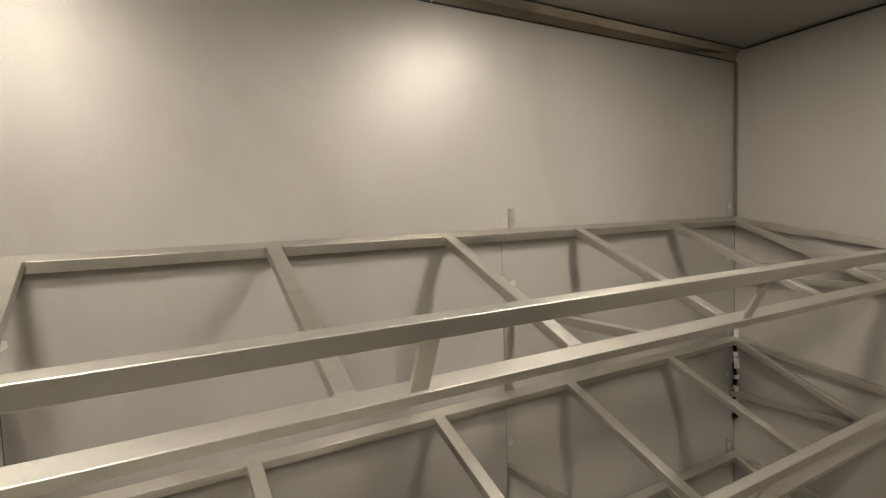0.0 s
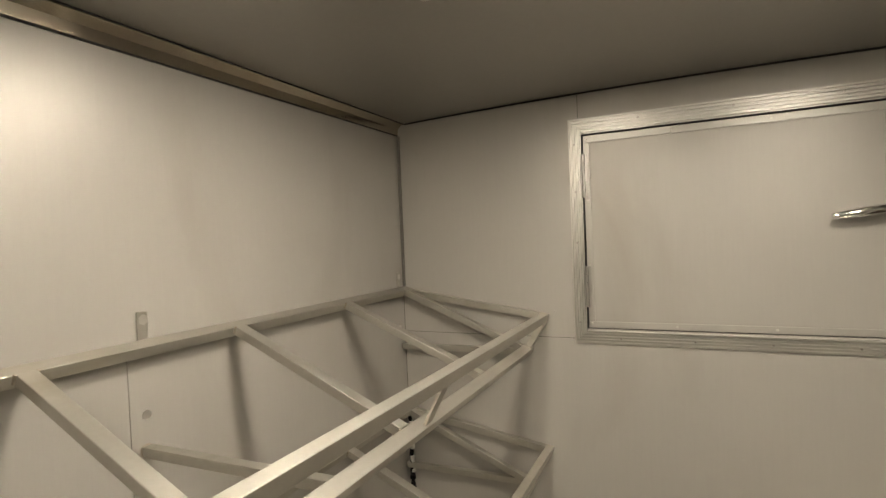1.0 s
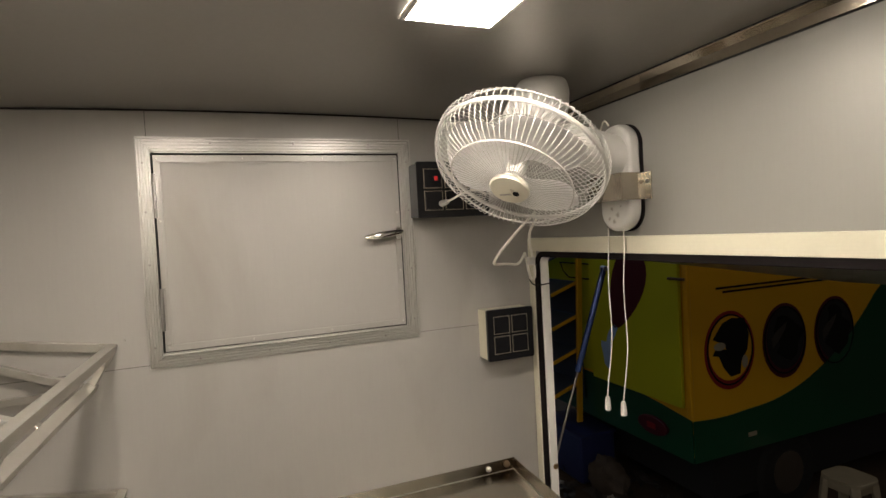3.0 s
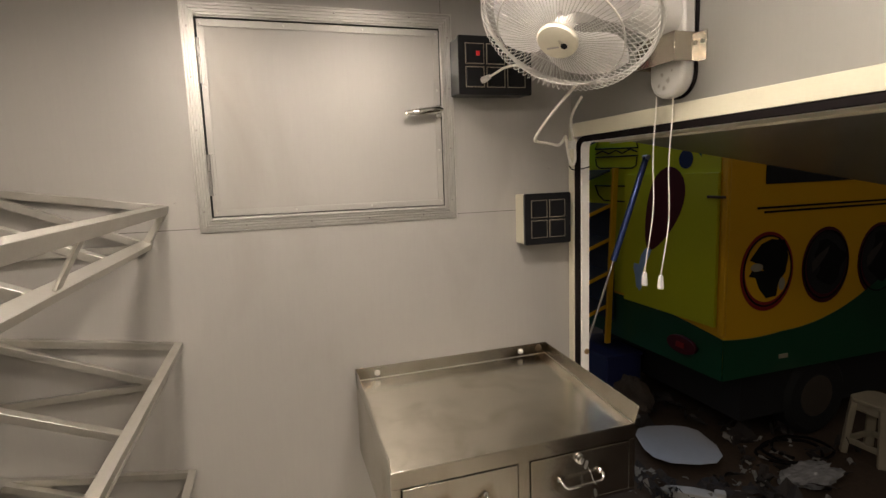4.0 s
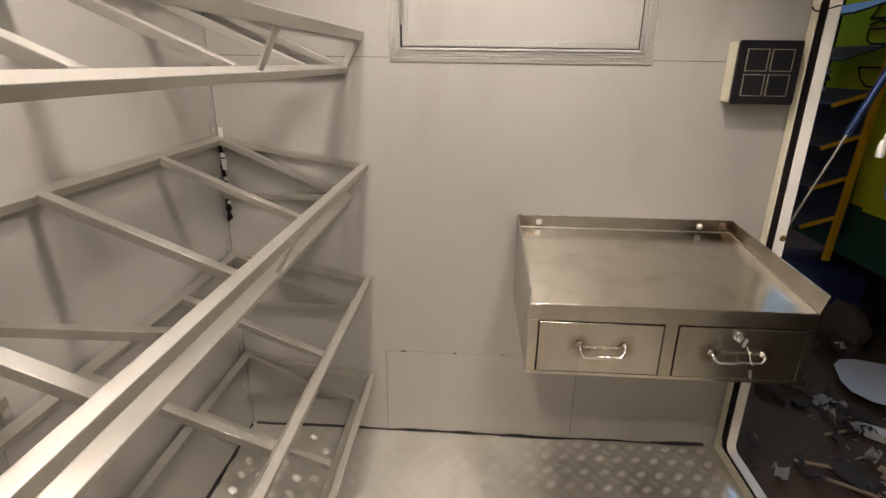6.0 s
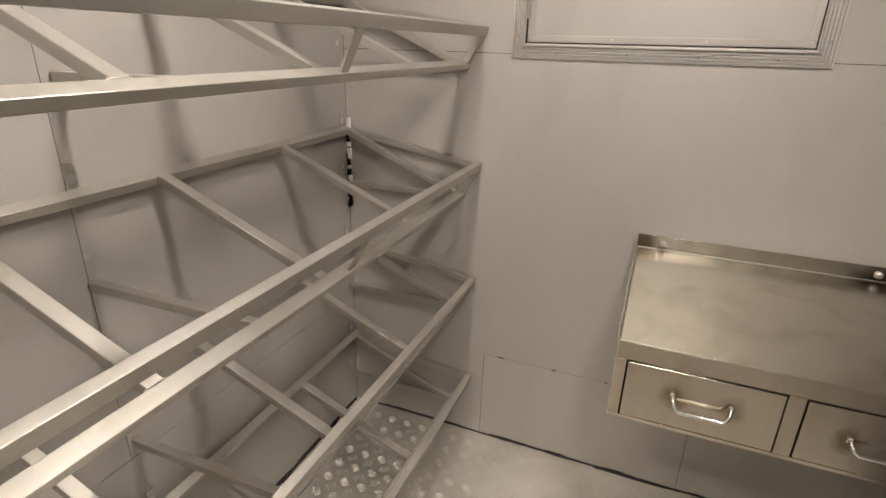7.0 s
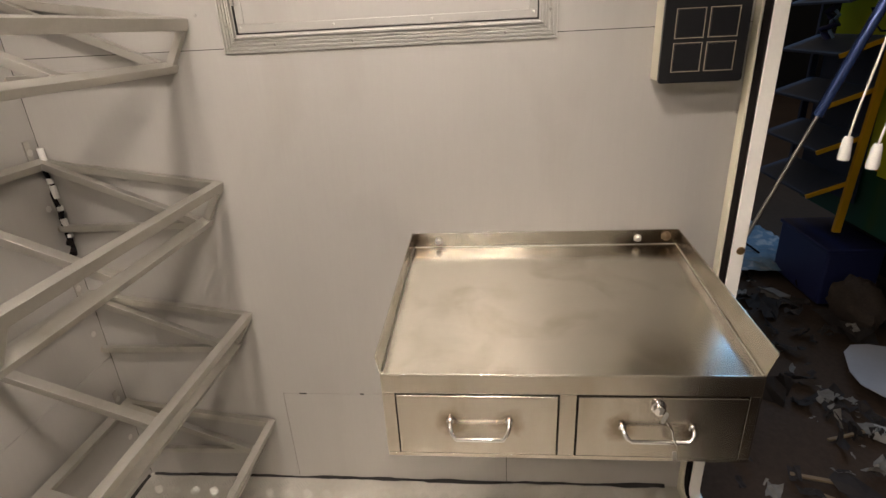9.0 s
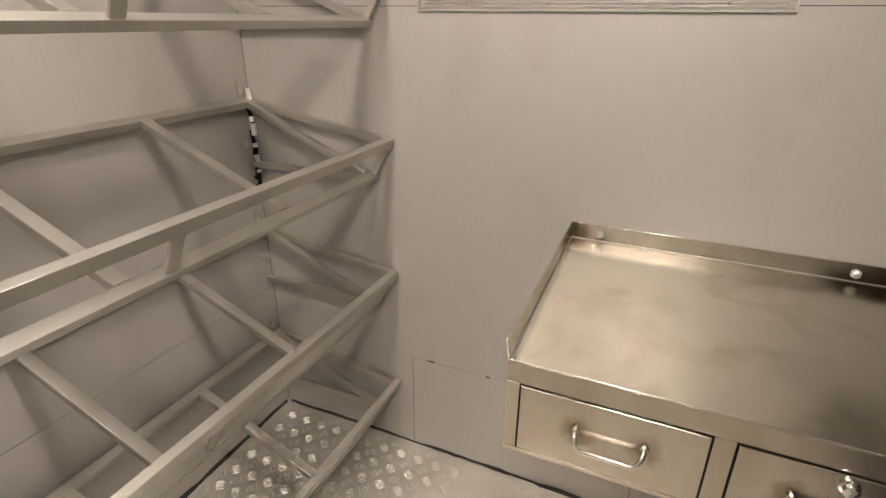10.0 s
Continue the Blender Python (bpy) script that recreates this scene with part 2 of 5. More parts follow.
# ---- building helpers ----
def box(bm, x0, x1, y0, y1, z0, z1):
    m = Matrix.Translation(((x0 + x1) / 2, (y0 + y1) / 2, (z0 + z1) / 2)) @ Matrix.Diagonal((abs(x1 - x0), abs(y1 - y0), abs(z1 - z0), 1))
    bmesh.ops.create_cube(bm, size=1, matrix=m)
    return bm


def frame_of(a, b, side=(0, 0, 1)):
    """Axes for a bar from a to b: its local x runs along it, and local z as near to side as can be."""
    a, b, side = Vector(a), Vector(b), Vector(side)
    x = (b - a).normalized()
    y = side.cross(x).normalized()
    z = x.cross(y)
    return Matrix(((x.x, y.x, z.x, 0), (x.y, y.y, z.y, 0), (x.z, y.z, z.z, 0), (0, 0, 0, 1)))


def bar(bm, a, b, w, h, side=(0, 0, 1)):
    a, b = Vector(a), Vector(b)
    m = Matrix.Translation((a + b) / 2) @ frame_of(a, b, side) @ Matrix.Diagonal(((b - a).length, w, h, 1))
    bmesh.ops.create_cube(bm, size=1, matrix=m)
    return bm


def rod(bm, a, b, r, r2=None, seg=12):
    a, b = Vector(a), Vector(b)
    q = (b - a).to_track_quat("Z", "Y").to_matrix().to_4x4()
    bmesh.ops.create_cone(bm, cap_ends=True, segments=seg, radius1=r, radius2=r if r2 is None else r2, depth=(b - a).length,
                          matrix=Matrix.Translation((a + b) / 2) @ q)
    return bm


def pipe(bm, pts, r, seg=8, closed=False):
    """A round wire through pts; r is one radius or one for each point."""
    pts = [Vector(p) for p in pts]
    n = len(pts)
    rings, ref = [], None
    for i, p in enumerate(pts):
        d = (pts[(i + 1) % n] - pts[i - 1]) if closed else (pts[min(i + 1, n - 1)] - pts[max(i - 1, 0)])
        d.normalize()
        if ref is None:
            ref = d.orthogonal().normalized()
        u = (ref - d * ref.dot(d)).normalized()
        ref, v = u, d.cross(u)
        rr = r if isinstance(r, (int, float)) else r[i]
        rings.append([bm.verts.new(p + rr * (math.cos(k * math.tau / seg) * u + math.sin(k * math.tau / seg) * v)) for k in range(seg)])
    for i in range(n if closed else n - 1):
        a, b = rings[i], rings[(i + 1) % n]
        for k in range(seg):
            bm.faces.new((a[k], a[(k + 1) % seg], b[(k + 1) % seg], b[k]))
    if not closed:
        bm.faces.new(rings[0][::-1])
        bm.faces.new(rings[-1])
    return bm


def lathe(bm, profile, seg=32, m=None):
    """Turns (radius, height) rows about the local z axis."""
    m = m or Matrix.Identity(4)
    rings = [[bm.verts.new(m @ Vector((r * math.cos(k * math.tau / seg), r * math.sin(k * math.tau / seg), z))) for k in range(seg)]
             for r, z in profile]
    for a, b in zip(rings, rings[1:]):
        for k in range(seg):
            bm.faces.new((a[k], a[(k + 1) % seg], b[(k + 1) % seg], b[k]))
    bm.faces.new(rings[0][::-1])
    bm.faces.new(rings[-1])
    return bm


def slab(bm, outline, thick, m=None):
    """A flat outline (u, v) pulled up by thick along the local z axis."""
    m = m or Matrix.Identity(4)
    low = [bm.verts.new(m @ Vector((u, v, 0))) for u, v in outline]
    top = [bm.verts.new(m @ Vector((u, v, thick))) for u, v in outline]
    n = len(low)
    bm.faces.new(low[::-1])
    bm.faces.new(top)
    for k in range(n):
        bm.faces.new((low[k], low[(k + 1) % n], top[(k + 1) % n], top[k]))
    return bm


def rounded(w, h, r, seg=6):
    out = []
    for cx, cy, a0 in ((w / 2 - r, h / 2 - r, 0), (-w / 2 + r, h / 2 - r, 90), (-w / 2 + r, -h / 2 + r, 180), (w / 2 - r, -h / 2 + r, 270)):
        for k in range(seg + 1):
            a = radians(a0 + 90 * k / seg)
            out.append((cx + r * math.cos(a), cy + r * math.sin(a)))
    return out


def oval(w, h, seg=32, cx=0.0, cy=0.0):
    return [(cx + w / 2 * math.cos(k * math.tau / seg), cy + h / 2 * math.sin(k * math.tau / seg)) for k in range(seg)]


def plane_at(origin, u, v):
    """A pose whose local x and y run along u and v."""
    u, v = Vector(u).normalized(), Vector(v).normalized()
    w = u.cross(v)
    return Matrix(((u.x, v.x, w.x, origin[0]), (u.y, v.y, w.y, origin[1]), (u.z, v.z, w.z, origin[2]), (0, 0, 0, 1)))


def finish(bm, name, mat, smooth=False):
    bmesh.ops.recalc_face_normals(bm, faces=bm.faces)
    me = bpy.data.meshes.new(name)
    bm.to_mesh(me)
    bm.free()
    me.materials.append(mat)
    if smooth:
        me.polygons.foreach_set("use_smooth", [True] * len(me.polygons))
        me.set_sharp_from_angle(angle=radians(40))
    return me


def soften(ob, width):
    if width:
        mod = ob.modifiers.new("bevel", "BEVEL")
        mod.width, mod.segments, mod.limit_method, mod.angle_limit = width, 2, "ANGLE", radians(50)
        mod.harden_normals = True
    return ob


def thing(name, at, label, category, group="", kind=""):
    ob = new(name)
    ob.empty_display_size = 0.05
    ob.location = at
    bpy.context.view_layer.update()
    return tagged(ob, label, category, group, kind)


def part(name, bm, mat, parent, label="", bevel=0.0, smooth=False):
    """One mesh, given in world places, as a child of a thing or of a part."""
    ob = new(name, finish(bm, name, mat, smooth))
    ob.parent = parent
    if parent.parent is None:
        ob.matrix_parent_inverse = parent.matrix_basis.inverted()
    soften(ob, bevel)
    return tagged(ob, label) if label else ob


def setting(name, bm, mat, label, category, bevel=0.0, smooth=False, kind="structure"):
    ob = new(name, finish(bm, name, mat, smooth))
    soften(ob, bevel)
    return tagged(ob, label, category, "", kind)


B = bmesh.new

# ---- structure: floor, walls, ceiling ----
T = 0.05
floor = setting("floor", box(B(), XW - T, XE + T, YS - T, YN + T, -0.06, 0.0), TREAD, "aluminium chequer plate floor with raised treads, dirty", "floor")
YM, YH = (YN + YS) / 2, (YN - YS) / 2
def crown(y):
    """Height of the slightly arched ceiling over the line y."""
    return ZC - (ZC - ZE) * ((y - YM) / YH) ** 2


arc = [YS - T + (YN - YS + 2 * T) * k / 24 for k in range(25)]
ceiling = setting("ceiling", slab(B(), [(y, crown(y)) for y in arc] + [(YN + T, ZC + T), (YS - T, ZC + T)], XE - XW + 2 * T, plane_at((XW - T, 0, 0), (0, 1, 0), (0, 0, 1))), CEIL, "smooth grey metal sheet ceiling, satin finish", "ceiling")

# rack wall: core, and sheet panels with open joints
G = 0.0008
wall_north = setting("wall_north", box(B(), XW - T, XE + T, YN + 0.002, YN + T, 0, ZC), DARKGAP, "wall clad in satin steel sheets with thin joints", "wall")
SHEETS_N = [(XW, XE, 1.432, ZC), (0.914, XE, 0.47, 1.432), (-0.006, 0.914, 0.47, 1.432), (XW, -0.006, 0.47, 1.432), (0.55, XE, 0.0, 0.47), (XW, 0.55, 0.0, 0.47)]
for x0, x1, z0, z1 in SHEETS_N:
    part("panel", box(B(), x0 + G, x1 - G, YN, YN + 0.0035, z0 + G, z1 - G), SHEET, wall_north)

# end wall: round the hatch opening
HY0, HY1, HZ0, HZ1 = 0.209, 0.888, 1.343, 1.876      # clear opening of the hatch
core = B()
for y0, y1, z0, z1 in ((YS - T, HY0, 0, ZC), (HY1, YN, 0, ZC), (HY0, HY1, 0, HZ0), (HY0, HY1, HZ1, ZC)):
    box(core, XE + 0.002, XE + T, y0, y1, z0, z1)
wall_east = setting("wall_east", core, DARKGAP, "end wall clad in satin steel sheets with a closed hatch", "wall")
SEAM = 1.314
SHEETS_E = [(HY1 + 0.008, YN, SEAM, ZC), (HY0 - 0.008, HY1 + 0.008, HZ1, ZC), (YS, HY0 - 0.008, SEAM, ZC),
            (HY0 - 0.008, HY1 + 0.008, SEAM, HZ0), (0.282, 0.953, 0.0, 0.337), (YS, 0.282, 0.0, 0.337)]
for y0, y1, z0, z1 in SHEETS_E:
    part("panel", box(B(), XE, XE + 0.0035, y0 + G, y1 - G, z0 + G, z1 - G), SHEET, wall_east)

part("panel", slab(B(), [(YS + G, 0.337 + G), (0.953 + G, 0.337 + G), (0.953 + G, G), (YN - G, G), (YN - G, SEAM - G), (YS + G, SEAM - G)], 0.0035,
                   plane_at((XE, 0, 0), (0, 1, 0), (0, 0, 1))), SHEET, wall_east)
for y0, y1 in ((0.880, 0.902), (0.704, 0.716), (0.540, 0.547)):
    part("gap", box(B(), XE - 0.0012, XE - 0.0002, y0, y1, 0.3355, 0.3395), DARKGAP, wall_east, "open dark joint")

for y, z in ((0.978, 1.388), (-0.165, 1.448), (-0.236, 1.128)):
    part("screw", lathe(B(), [(0.0040, 0), (0.0034, 0.0015), (0.0012, 0.0022)], 10, plane_at((XE - 0.0002, y, z), (0, 0, 1), (0, 1, 0))), STEEL, wall_east, "small dull screw", smooth=True)

# serving wall with its wide opening
OX0, OX1, OZ0, OZ1 = 0.615, 1.815, 0.012, 1.575
wall = B()
for x0, x1, z0, z1 in ((XW - T, OX0, 0, ZC), (OX1, XE + T, 0, ZC), (OX0, OX1, 0, OZ0), (OX0, OX1, OZ1, ZC)):
    box(wall, x0, x1, YS - 0.03, YS, z0, z1)
wall_south = setting("wall_south", wall, SHEET_DARK, "steel-clad serving wall with a wide open hatchway", "wall")
wall_west = setting("wall_west", box(B(), XW - T, XW, YS, YN, 0, ZC), SHEET_DARK, "plain steel-clad end wall", "wall")

# ceiling trims and corner angles
def cove(name, y, s):
    bm = B()
    slab(bm, [(0, 0.004), (0, -0.033), (0.003, -0.033), (0.005, -0.013), (0.020, -0.001), (0.024, 0.004)], XE - XW - 0.004,
         plane_at((XE - 0.002 if s > 0 else XW + 0.002, y - s * 0.0005, ZE - 0.0005), (0, -s, 0), (0, 0, 1)))
    tr = setting(name, bm, MIRROR, "folded steel cove trim along the ceiling edge", "trim", bevel=0.0006)
    # dark strips stand in for the shadow lines along both trim edges
    for o, z in ((0.0265, ZE - 0.0002), (0.0022, ZE - 0.0350)):
        part("shadow_line", box(B(), XW + 0.003, XE - 0.003, y - s * o - 0.002, y - s * o + 0.002, z - 0.0015, z + 0.0015), DARKGAP, tr, "dark strip for the shadow line of the trim")
    return tr


cove("trim_1", YN, 1)
cove("trim_2", YS, -1)
setting("trim_3", box(B(), XE - 0.0075, XE - 0.0005, YN - 0.010, YN - 0.0005, 1.458, ZE - 0.036), GREYSEAL, "narrow steel angle in the wall corner", "trim", bevel=0.003)
# thin dark line that follows the ceiling along the end wall
edge = [YS + 0.03 + (YN - YS - 0.06) * k / 20 for k in range(21)]
setting("trim_4", slab(B(), [(y, crown(y) - 0.0045) for y in edge] + [(y, crown(y) + 0.002) for y in edge[::-1]], 0.004, plane_at((XE - 0.0045, 0, 0), (0, 1, 0), (0, 0, 1))), DARKGAP, "thin dark line under the ceiling", "trim")

# black sealant where walls meet the floor
def sealant(a, b, out, seed):
    """A hand-run bead of black sealant along the floor from a to b; out points into the room."""
    rnd_s = random.Random(seed)
    bm, a, b, out = B(), Vector(a), Vector(b), Vector(out)
    n = int((b - a).length / 0.018)
    rows = []
    w, h = 0.007, 0.008
    for k in range(n + 1):
        w = min(0.012, max(0.004, w + rnd_s.gauss(0, 0.0016)))
        h = min(0.013, max(0.004, h + rnd_s.gauss(0, 0.0018)))
        p = a.lerp(b, k / n)
        rows.append([bm.verts.new(p + out * u + Vector((0, 0, v))) for u, v in ((0.0005, 0.0004), (0.0005, h), (w * 0.45, h * 0.55), (w, 0.0004))])
    for r, q in zip(rows, rows[1:]):
        for i in range(4):
            bm.faces.new((r[i], r[(i + 1) % 4], q[(i + 1) % 4], q[i]))
    bm.faces.new(rows[0]); bm.faces.new(rows[-1])
    return setting("baseboard", bm, DARKGAP, "uneven black sealant bead along the floor edge", "trim", smooth=True)


sealant((XE, YS + 0.05, 0), (XE, YN - 0.013, 0), (-1, 0, 0), 3)
sealant((XW, YN, 0), (XE - 0.013, YN, 0), (0, -1, 0), 5)

# ---- hatch door in the end wall ----
FY0, FY1, FZ0, FZ1 = 0.168, 0.923, 1.302, 1.920      # outer edge of its moulding
door = thing("door_1", (XE, (HY0 + HY1) / 2, FZ0), "closed silver metal hatch door with ribbed aluminium frame", "hatch door", kind="structure")
def ribs(a, b, inward, width, count=5):
    """A mitred length of ribbed moulding from a to b along the wall; inward points to the opening."""
    bm = B()
    a, b, inward = Vector(a), Vector(b), Vector(inward)
    along = (b - a).normalized()
    step = width / count
    for k in range(count):
        o0, o1 = k * step, (k + 1) * step - 0.0016
        out = 0.007 if k < count - 1 else 0.012
        p = [a + inward * o0 + along * o0, b + inward * o0 - along * o0, b + inward * o1 - along * o1, a + inward * o1 + along * o1]
        low = [bm.verts.new(v) for v in p]
        c = inward * (step * 0.18)
        q = [p[0] + c, p[1] + c, p[2] - c, p[3] - c]
        top = [bm.verts.new(v + Vector((-out, 0, 0))) for v in q]
        bm.faces.new(low); bm.faces.new(top)
        for i in range(4):
            bm.faces.new((low[i], low[(i + 1) % 4], top[(i + 1) % 4], top[i]))
    p = [a, b, b + inward * width - along * width, a + inward * width + along * width]
    low = [bm.verts.new(v + Vector((-0.001, 0, 0))) for v in p]
    top = [bm.verts.new(v + Vector((-0.002, 0, 0))) for v in p]
    bm.faces.new(low); bm.faces.new(top)
    for i in range(4):
        bm.faces.new((low[i], low[(i + 1) % 4], top[(i + 1) % 4], top[i]))
    return bm


part("frame_moulding", ribs((XE, FY0, FZ0), (XE, FY1, FZ0), (0, 0, 1), 0.039), ALU, door)
part("frame_moulding", ribs((XE, FY0, FZ1), (XE, FY1, FZ1), (0, 0, -1), 0.043), ALU, door)
part("frame_moulding", ribs((XE, FY1, FZ0), (XE, FY1, FZ1), (0, -1, 0), 0.034), ALU, door)
part("frame_moulding", ribs((XE, FY0, FZ0), (XE, FY0, FZ1), (0, 1, 0), 0.040), ALU, door)
LY0, LY1, LZ0, LZ1 = HY0 + 0.002, HY1 - 0.004, HZ0 + 0.002, HZ1 - 0.004
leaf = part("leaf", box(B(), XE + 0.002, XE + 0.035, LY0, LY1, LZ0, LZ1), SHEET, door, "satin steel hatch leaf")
for y0, y1, z0, z1 in ((LY0, LY1, LZ0, LZ0 + 0.018), (LY0, LY1, LZ1 - 0.020, LZ1), (LY0, LY0 + 0.018, LZ0 + 0.018, LZ1 - 0.020), (LY1 - 0.018, LY1, LZ0 + 0.018, LZ1 - 0.020)):
    part("edging", box(B(), XE - 0.002, XE + 0.0015, y0 + 0.0004, y1 - 0.0004, z0 + 0.0004, z1 - 0.0004), EDGING, leaf, bevel=0.001)
for y in (LY0 + 0.009, LY1 - 0.009):
    for z in (LZ0 + 0.012, LZ0 + 0.17, LZ0 + 0.35, LZ1 - 0.012):
        part("rivet", lathe(B(), [(0.0034, 0), (0.0028, 0.0010), (0.0012, 0.0016)], 10, plane_at((XE - 0.002, y, z), (0, 0, 1), (0, 1, 0))), ALU, leaf, smooth=True)
for y in (LY0 + 0.23, LY0 + 0.45):
    for z in (LZ0 + 0.009, LZ1 - 0.010):
        part("rivet", lathe(B(), [(0.0032, 0), (0.0026, 0.0010), (0.0011, 0.0015)], 10, plane_at((XE - 0.002, y, z), (0, 0, 1), (0, 1, 0))), ALU, leaf, smooth=True)
for i, (y, z) in enumerate([(FY0 + 0.016, z) for z in (1.36, 1.52, 1.70, 1.85)] + [(FY1 - 0.016, z) for z in (1.36, 1.58, 1.72, 1.85)] + [(y, FZ0 + 0.016) for y in (0.28, 0.45, 0.62, 0.80)] + [(y, FZ1 - 0.017) for y in (0.30, 0.52, 0.74)]):
    part("screw", lathe(B(), [(0.0032, 0), (0.0027, 0.0012), (0.0011, 0.0018)], 10, plane_at((XE - 0.0068, y, z), (0, 0, 1), (0, 1, 0))), STEEL, door, smooth=True)
for z0, z1 in ((1.703, 1.822), (1.402, 1.516)):
    h = part("hinge", box(B(), XE - 0.0045, XE - 0.0022, HY1 - 0.014, HY1 - 0.008, z0, z1), STEEL, door, "aluminium butt hinge", bevel=0.001)
    bm = B()
    for k in range(5):
        a = z0 + (z1 - z0) * k / 5
        rod(bm, (XE - 0.006, HY1 - 0.004, a + 0.0006), (XE - 0.006, HY1 - 0.004, a + (z1 - z0) / 5 - 0.0006), 0.005, seg=10)
    part("knuckle", bm, STEEL, h, smooth=True)
handle = part("latch_plate", slab(B(), rounded(0.020, 0.040, 0.009), 0.010, plane_at((XE - 0.002, 0.221, 1.631), (0, -1, 0), (0, 0, 1))), CHROME, door, "chrome latch plate", bevel=0.001)
pts = [Vector((XE - 0.012, 0.221, 1.633)), Vector((XE - 0.030, 0.220, 1.634)), Vector((XE - 0.040, 0.235, 1.633)), Vector((XE - 0.043, 0.262, 1.630)),
       Vector((XE - 0.043, 0.294, 1.626)), Vector((XE - 0.041, 0.321, 1.623)), Vector((XE - 0.039, 0.334, 1.622))]
part("lever", pipe(B(), pts, [0.008, 0.009, 0.0105, 0.0115, 0.0110, 0.0085, 0.004], 14), CHROME, handle, "polished chrome lever", smooth=True)

# ---- serving opening: flange, rubber seal, inner jamb ----
win = thing("window_1", (1.1, YS, OZ0), "open serving hatchway with cream metal frame and black seal", "serving window", kind="structure")
def ring(x0, x1, z0, z1, wx, wz, y0, y1, r=0.03):
    """A rectangular hoop with rounded corners; wx wide at its sides, wz at its bottom and top."""
    cx, cz = (x0 + x1) / 2, (z0 + z1) / 2
    wb, wt = wz
    out = rounded(x1 - x0, z1 - z0, r, 6)
    inn = [(u, v + (wb - wt) / 2) for u, v in rounded(x1 - x0 - 2 * wx, z1 - z0 - wb - wt, max(r - wx, 0.006), 6)]
    bm = B()
    rows = [[bm.verts.new((cx + u, y, cz + v)) for u, v in o] for o, y in ((out, y0), (inn, y0), (inn, y1), (out, y1))]
    n = len(out)
    for a, b in zip(rows, rows[1:] + rows[:1]):
        for k in range(n):
            bm.faces.new((a[k], a[(k + 1) % n], b[(k + 1) % n], b[k]))
    return bm


part("window_frame", ring(0.57, 1.833, 0.004, 1.590, 0.029, (0.036, 0.044), YS + 0.0005, YS + 0.016, 0.006), CREAM, win, "cream painted flange", bevel=0.002)
part("seal", ring(0.604, 1.804, 0.026, 1.5465, 0.031, (0.020, 0.0195), YS + 0.0005, YS + 0.012, 0.055), RUBBER, win, "black rubber seal", bevel=0.003)
part("window_frame", ring(0.640, 1.7725, 0.0445, 1.5335, 0.0065, (0.0065, 0.0065), YS - 0.022, YS + 0.008, 0.03), REVEAL, win, "cream painted reveal, lightened in colour for the light on it", bevel=0.002)
part("lintel", slab(B(), [(-0.0225, 1.5268), (-0.1000, 1.5268), (-0.1000, 1.5205), (-0.1035, 1.5205), (-0.1035, 1.5290), (-0.0225, 1.5290)], 1.122, plane_at((0.6452, YS, 0), (0, 1, 0), (0, 0, 1))), CREAM, win, "cream painted underside above the opening")

# raised flap over the opening, and its gas strut
flap = thing("awning_flap", (1.075, YS - 0.06, 1.53), "raised dark metal awning flap hinged over the opening", "awning flap")
FA, FL = math.atan2(-0.155, 1.0), 1.40
u = Vector((0, -math.cos(FA), math.sin(FA)))
base = Vector((0, YS - 0.085, 1.535))
m = plane_at((1.165, *(base + u * FL / 2)[1:]), (1, 0, 0), u)
bm = B()
slab(bm, rounded(1.13, FL, 0.02), -0.03, m)
part("panel", bm, CEIL, flap, "grey sheet panel")
for s in (-1, 1):
    part("edge_trim", bar(B(), m @ Vector((s * 0.567, -FL / 2, -0.028)), m @ Vector((s * 0.567, FL / 2, -0.028)), 0.004, 0.006, m.to_3x3() @ Vector((0, 0, 1))), ALU, flap, "thin bright edge trim")
part("hinge", rod(B(), (0.62, YS - 0.060, 1.538), (1.70, YS - 0.060, 1.538), 0.008), STEEL, flap)
top, foot = Vector((1.745, -0.478, 1.472)), Vector((1.777, -0.262, 0.820))
strut = thing("gas_strut", foot, "dark gas strut holding up the flap, blue sheen put into its colour", "gas strut")
mid = foot.lerp(top, 0.47)
part("rod", rod(B(), foot, mid, 0.0042), STEEL, strut, "thin steel rod", smooth=True)
part("cylinder", rod(B(), mid, top, 0.0105), STRUTBLUE, strut, "dark cylinder with a blue sheen put into its colour", smooth=True)
part("end_fitting", rod(B(), foot + Vector((0.014, 0, 0)), foot - Vector((0.012, 0, 0)), 0.010), BRASS, strut, "worn brass ball joint", smooth=True)
part("end_fitting", rod(B(), top + Vector((0.012, 0, 0)), top - Vector((0.012, 0, 0)), 0.009), STEEL, strut, smooth=True)

# ---- ceiling lights ----
SX, SY, ZL = 0.083, 0.078, 1.9885
def ceiling_light(x, y):
    li = thing("ceiling_light", (x, y, ZL - 0.004), "rectangular white LED panel lamp, lit, flush on the ceiling", "ceiling light", "ceiling lights")
    bm = B()
    out, inn = rounded(2 * SX + 0.018, 2 * SY + 0.018, 0.006, 3), rounded(2 * SX + 0.0005, 2 * SY + 0.0005, 0.003, 3)
    rows = [[bm.verts.new((x + a, y + b, z)) for a, b in o] for o, z in ((out, ZL + 0.0020), (out, ZL - 0.0025), (inn, ZL - 0.0035), (inn, ZL - 0.0010))]
    for p, q in zip(rows, rows[1:]):
        for k in range(len(out)):
            bm.faces.new((p[k], p[(k + 1) % len(out)], q[(k + 1) % len(out)], q[k]))
    part("frame", bm, WHITE, li, "white plastic rim")
    part("diffuser", box(B(), x - SX, x + SX, y - SY, y + SY, ZL - 0.0040, ZL - 0.0012), LED, li, "glowing diffuser")
    return li


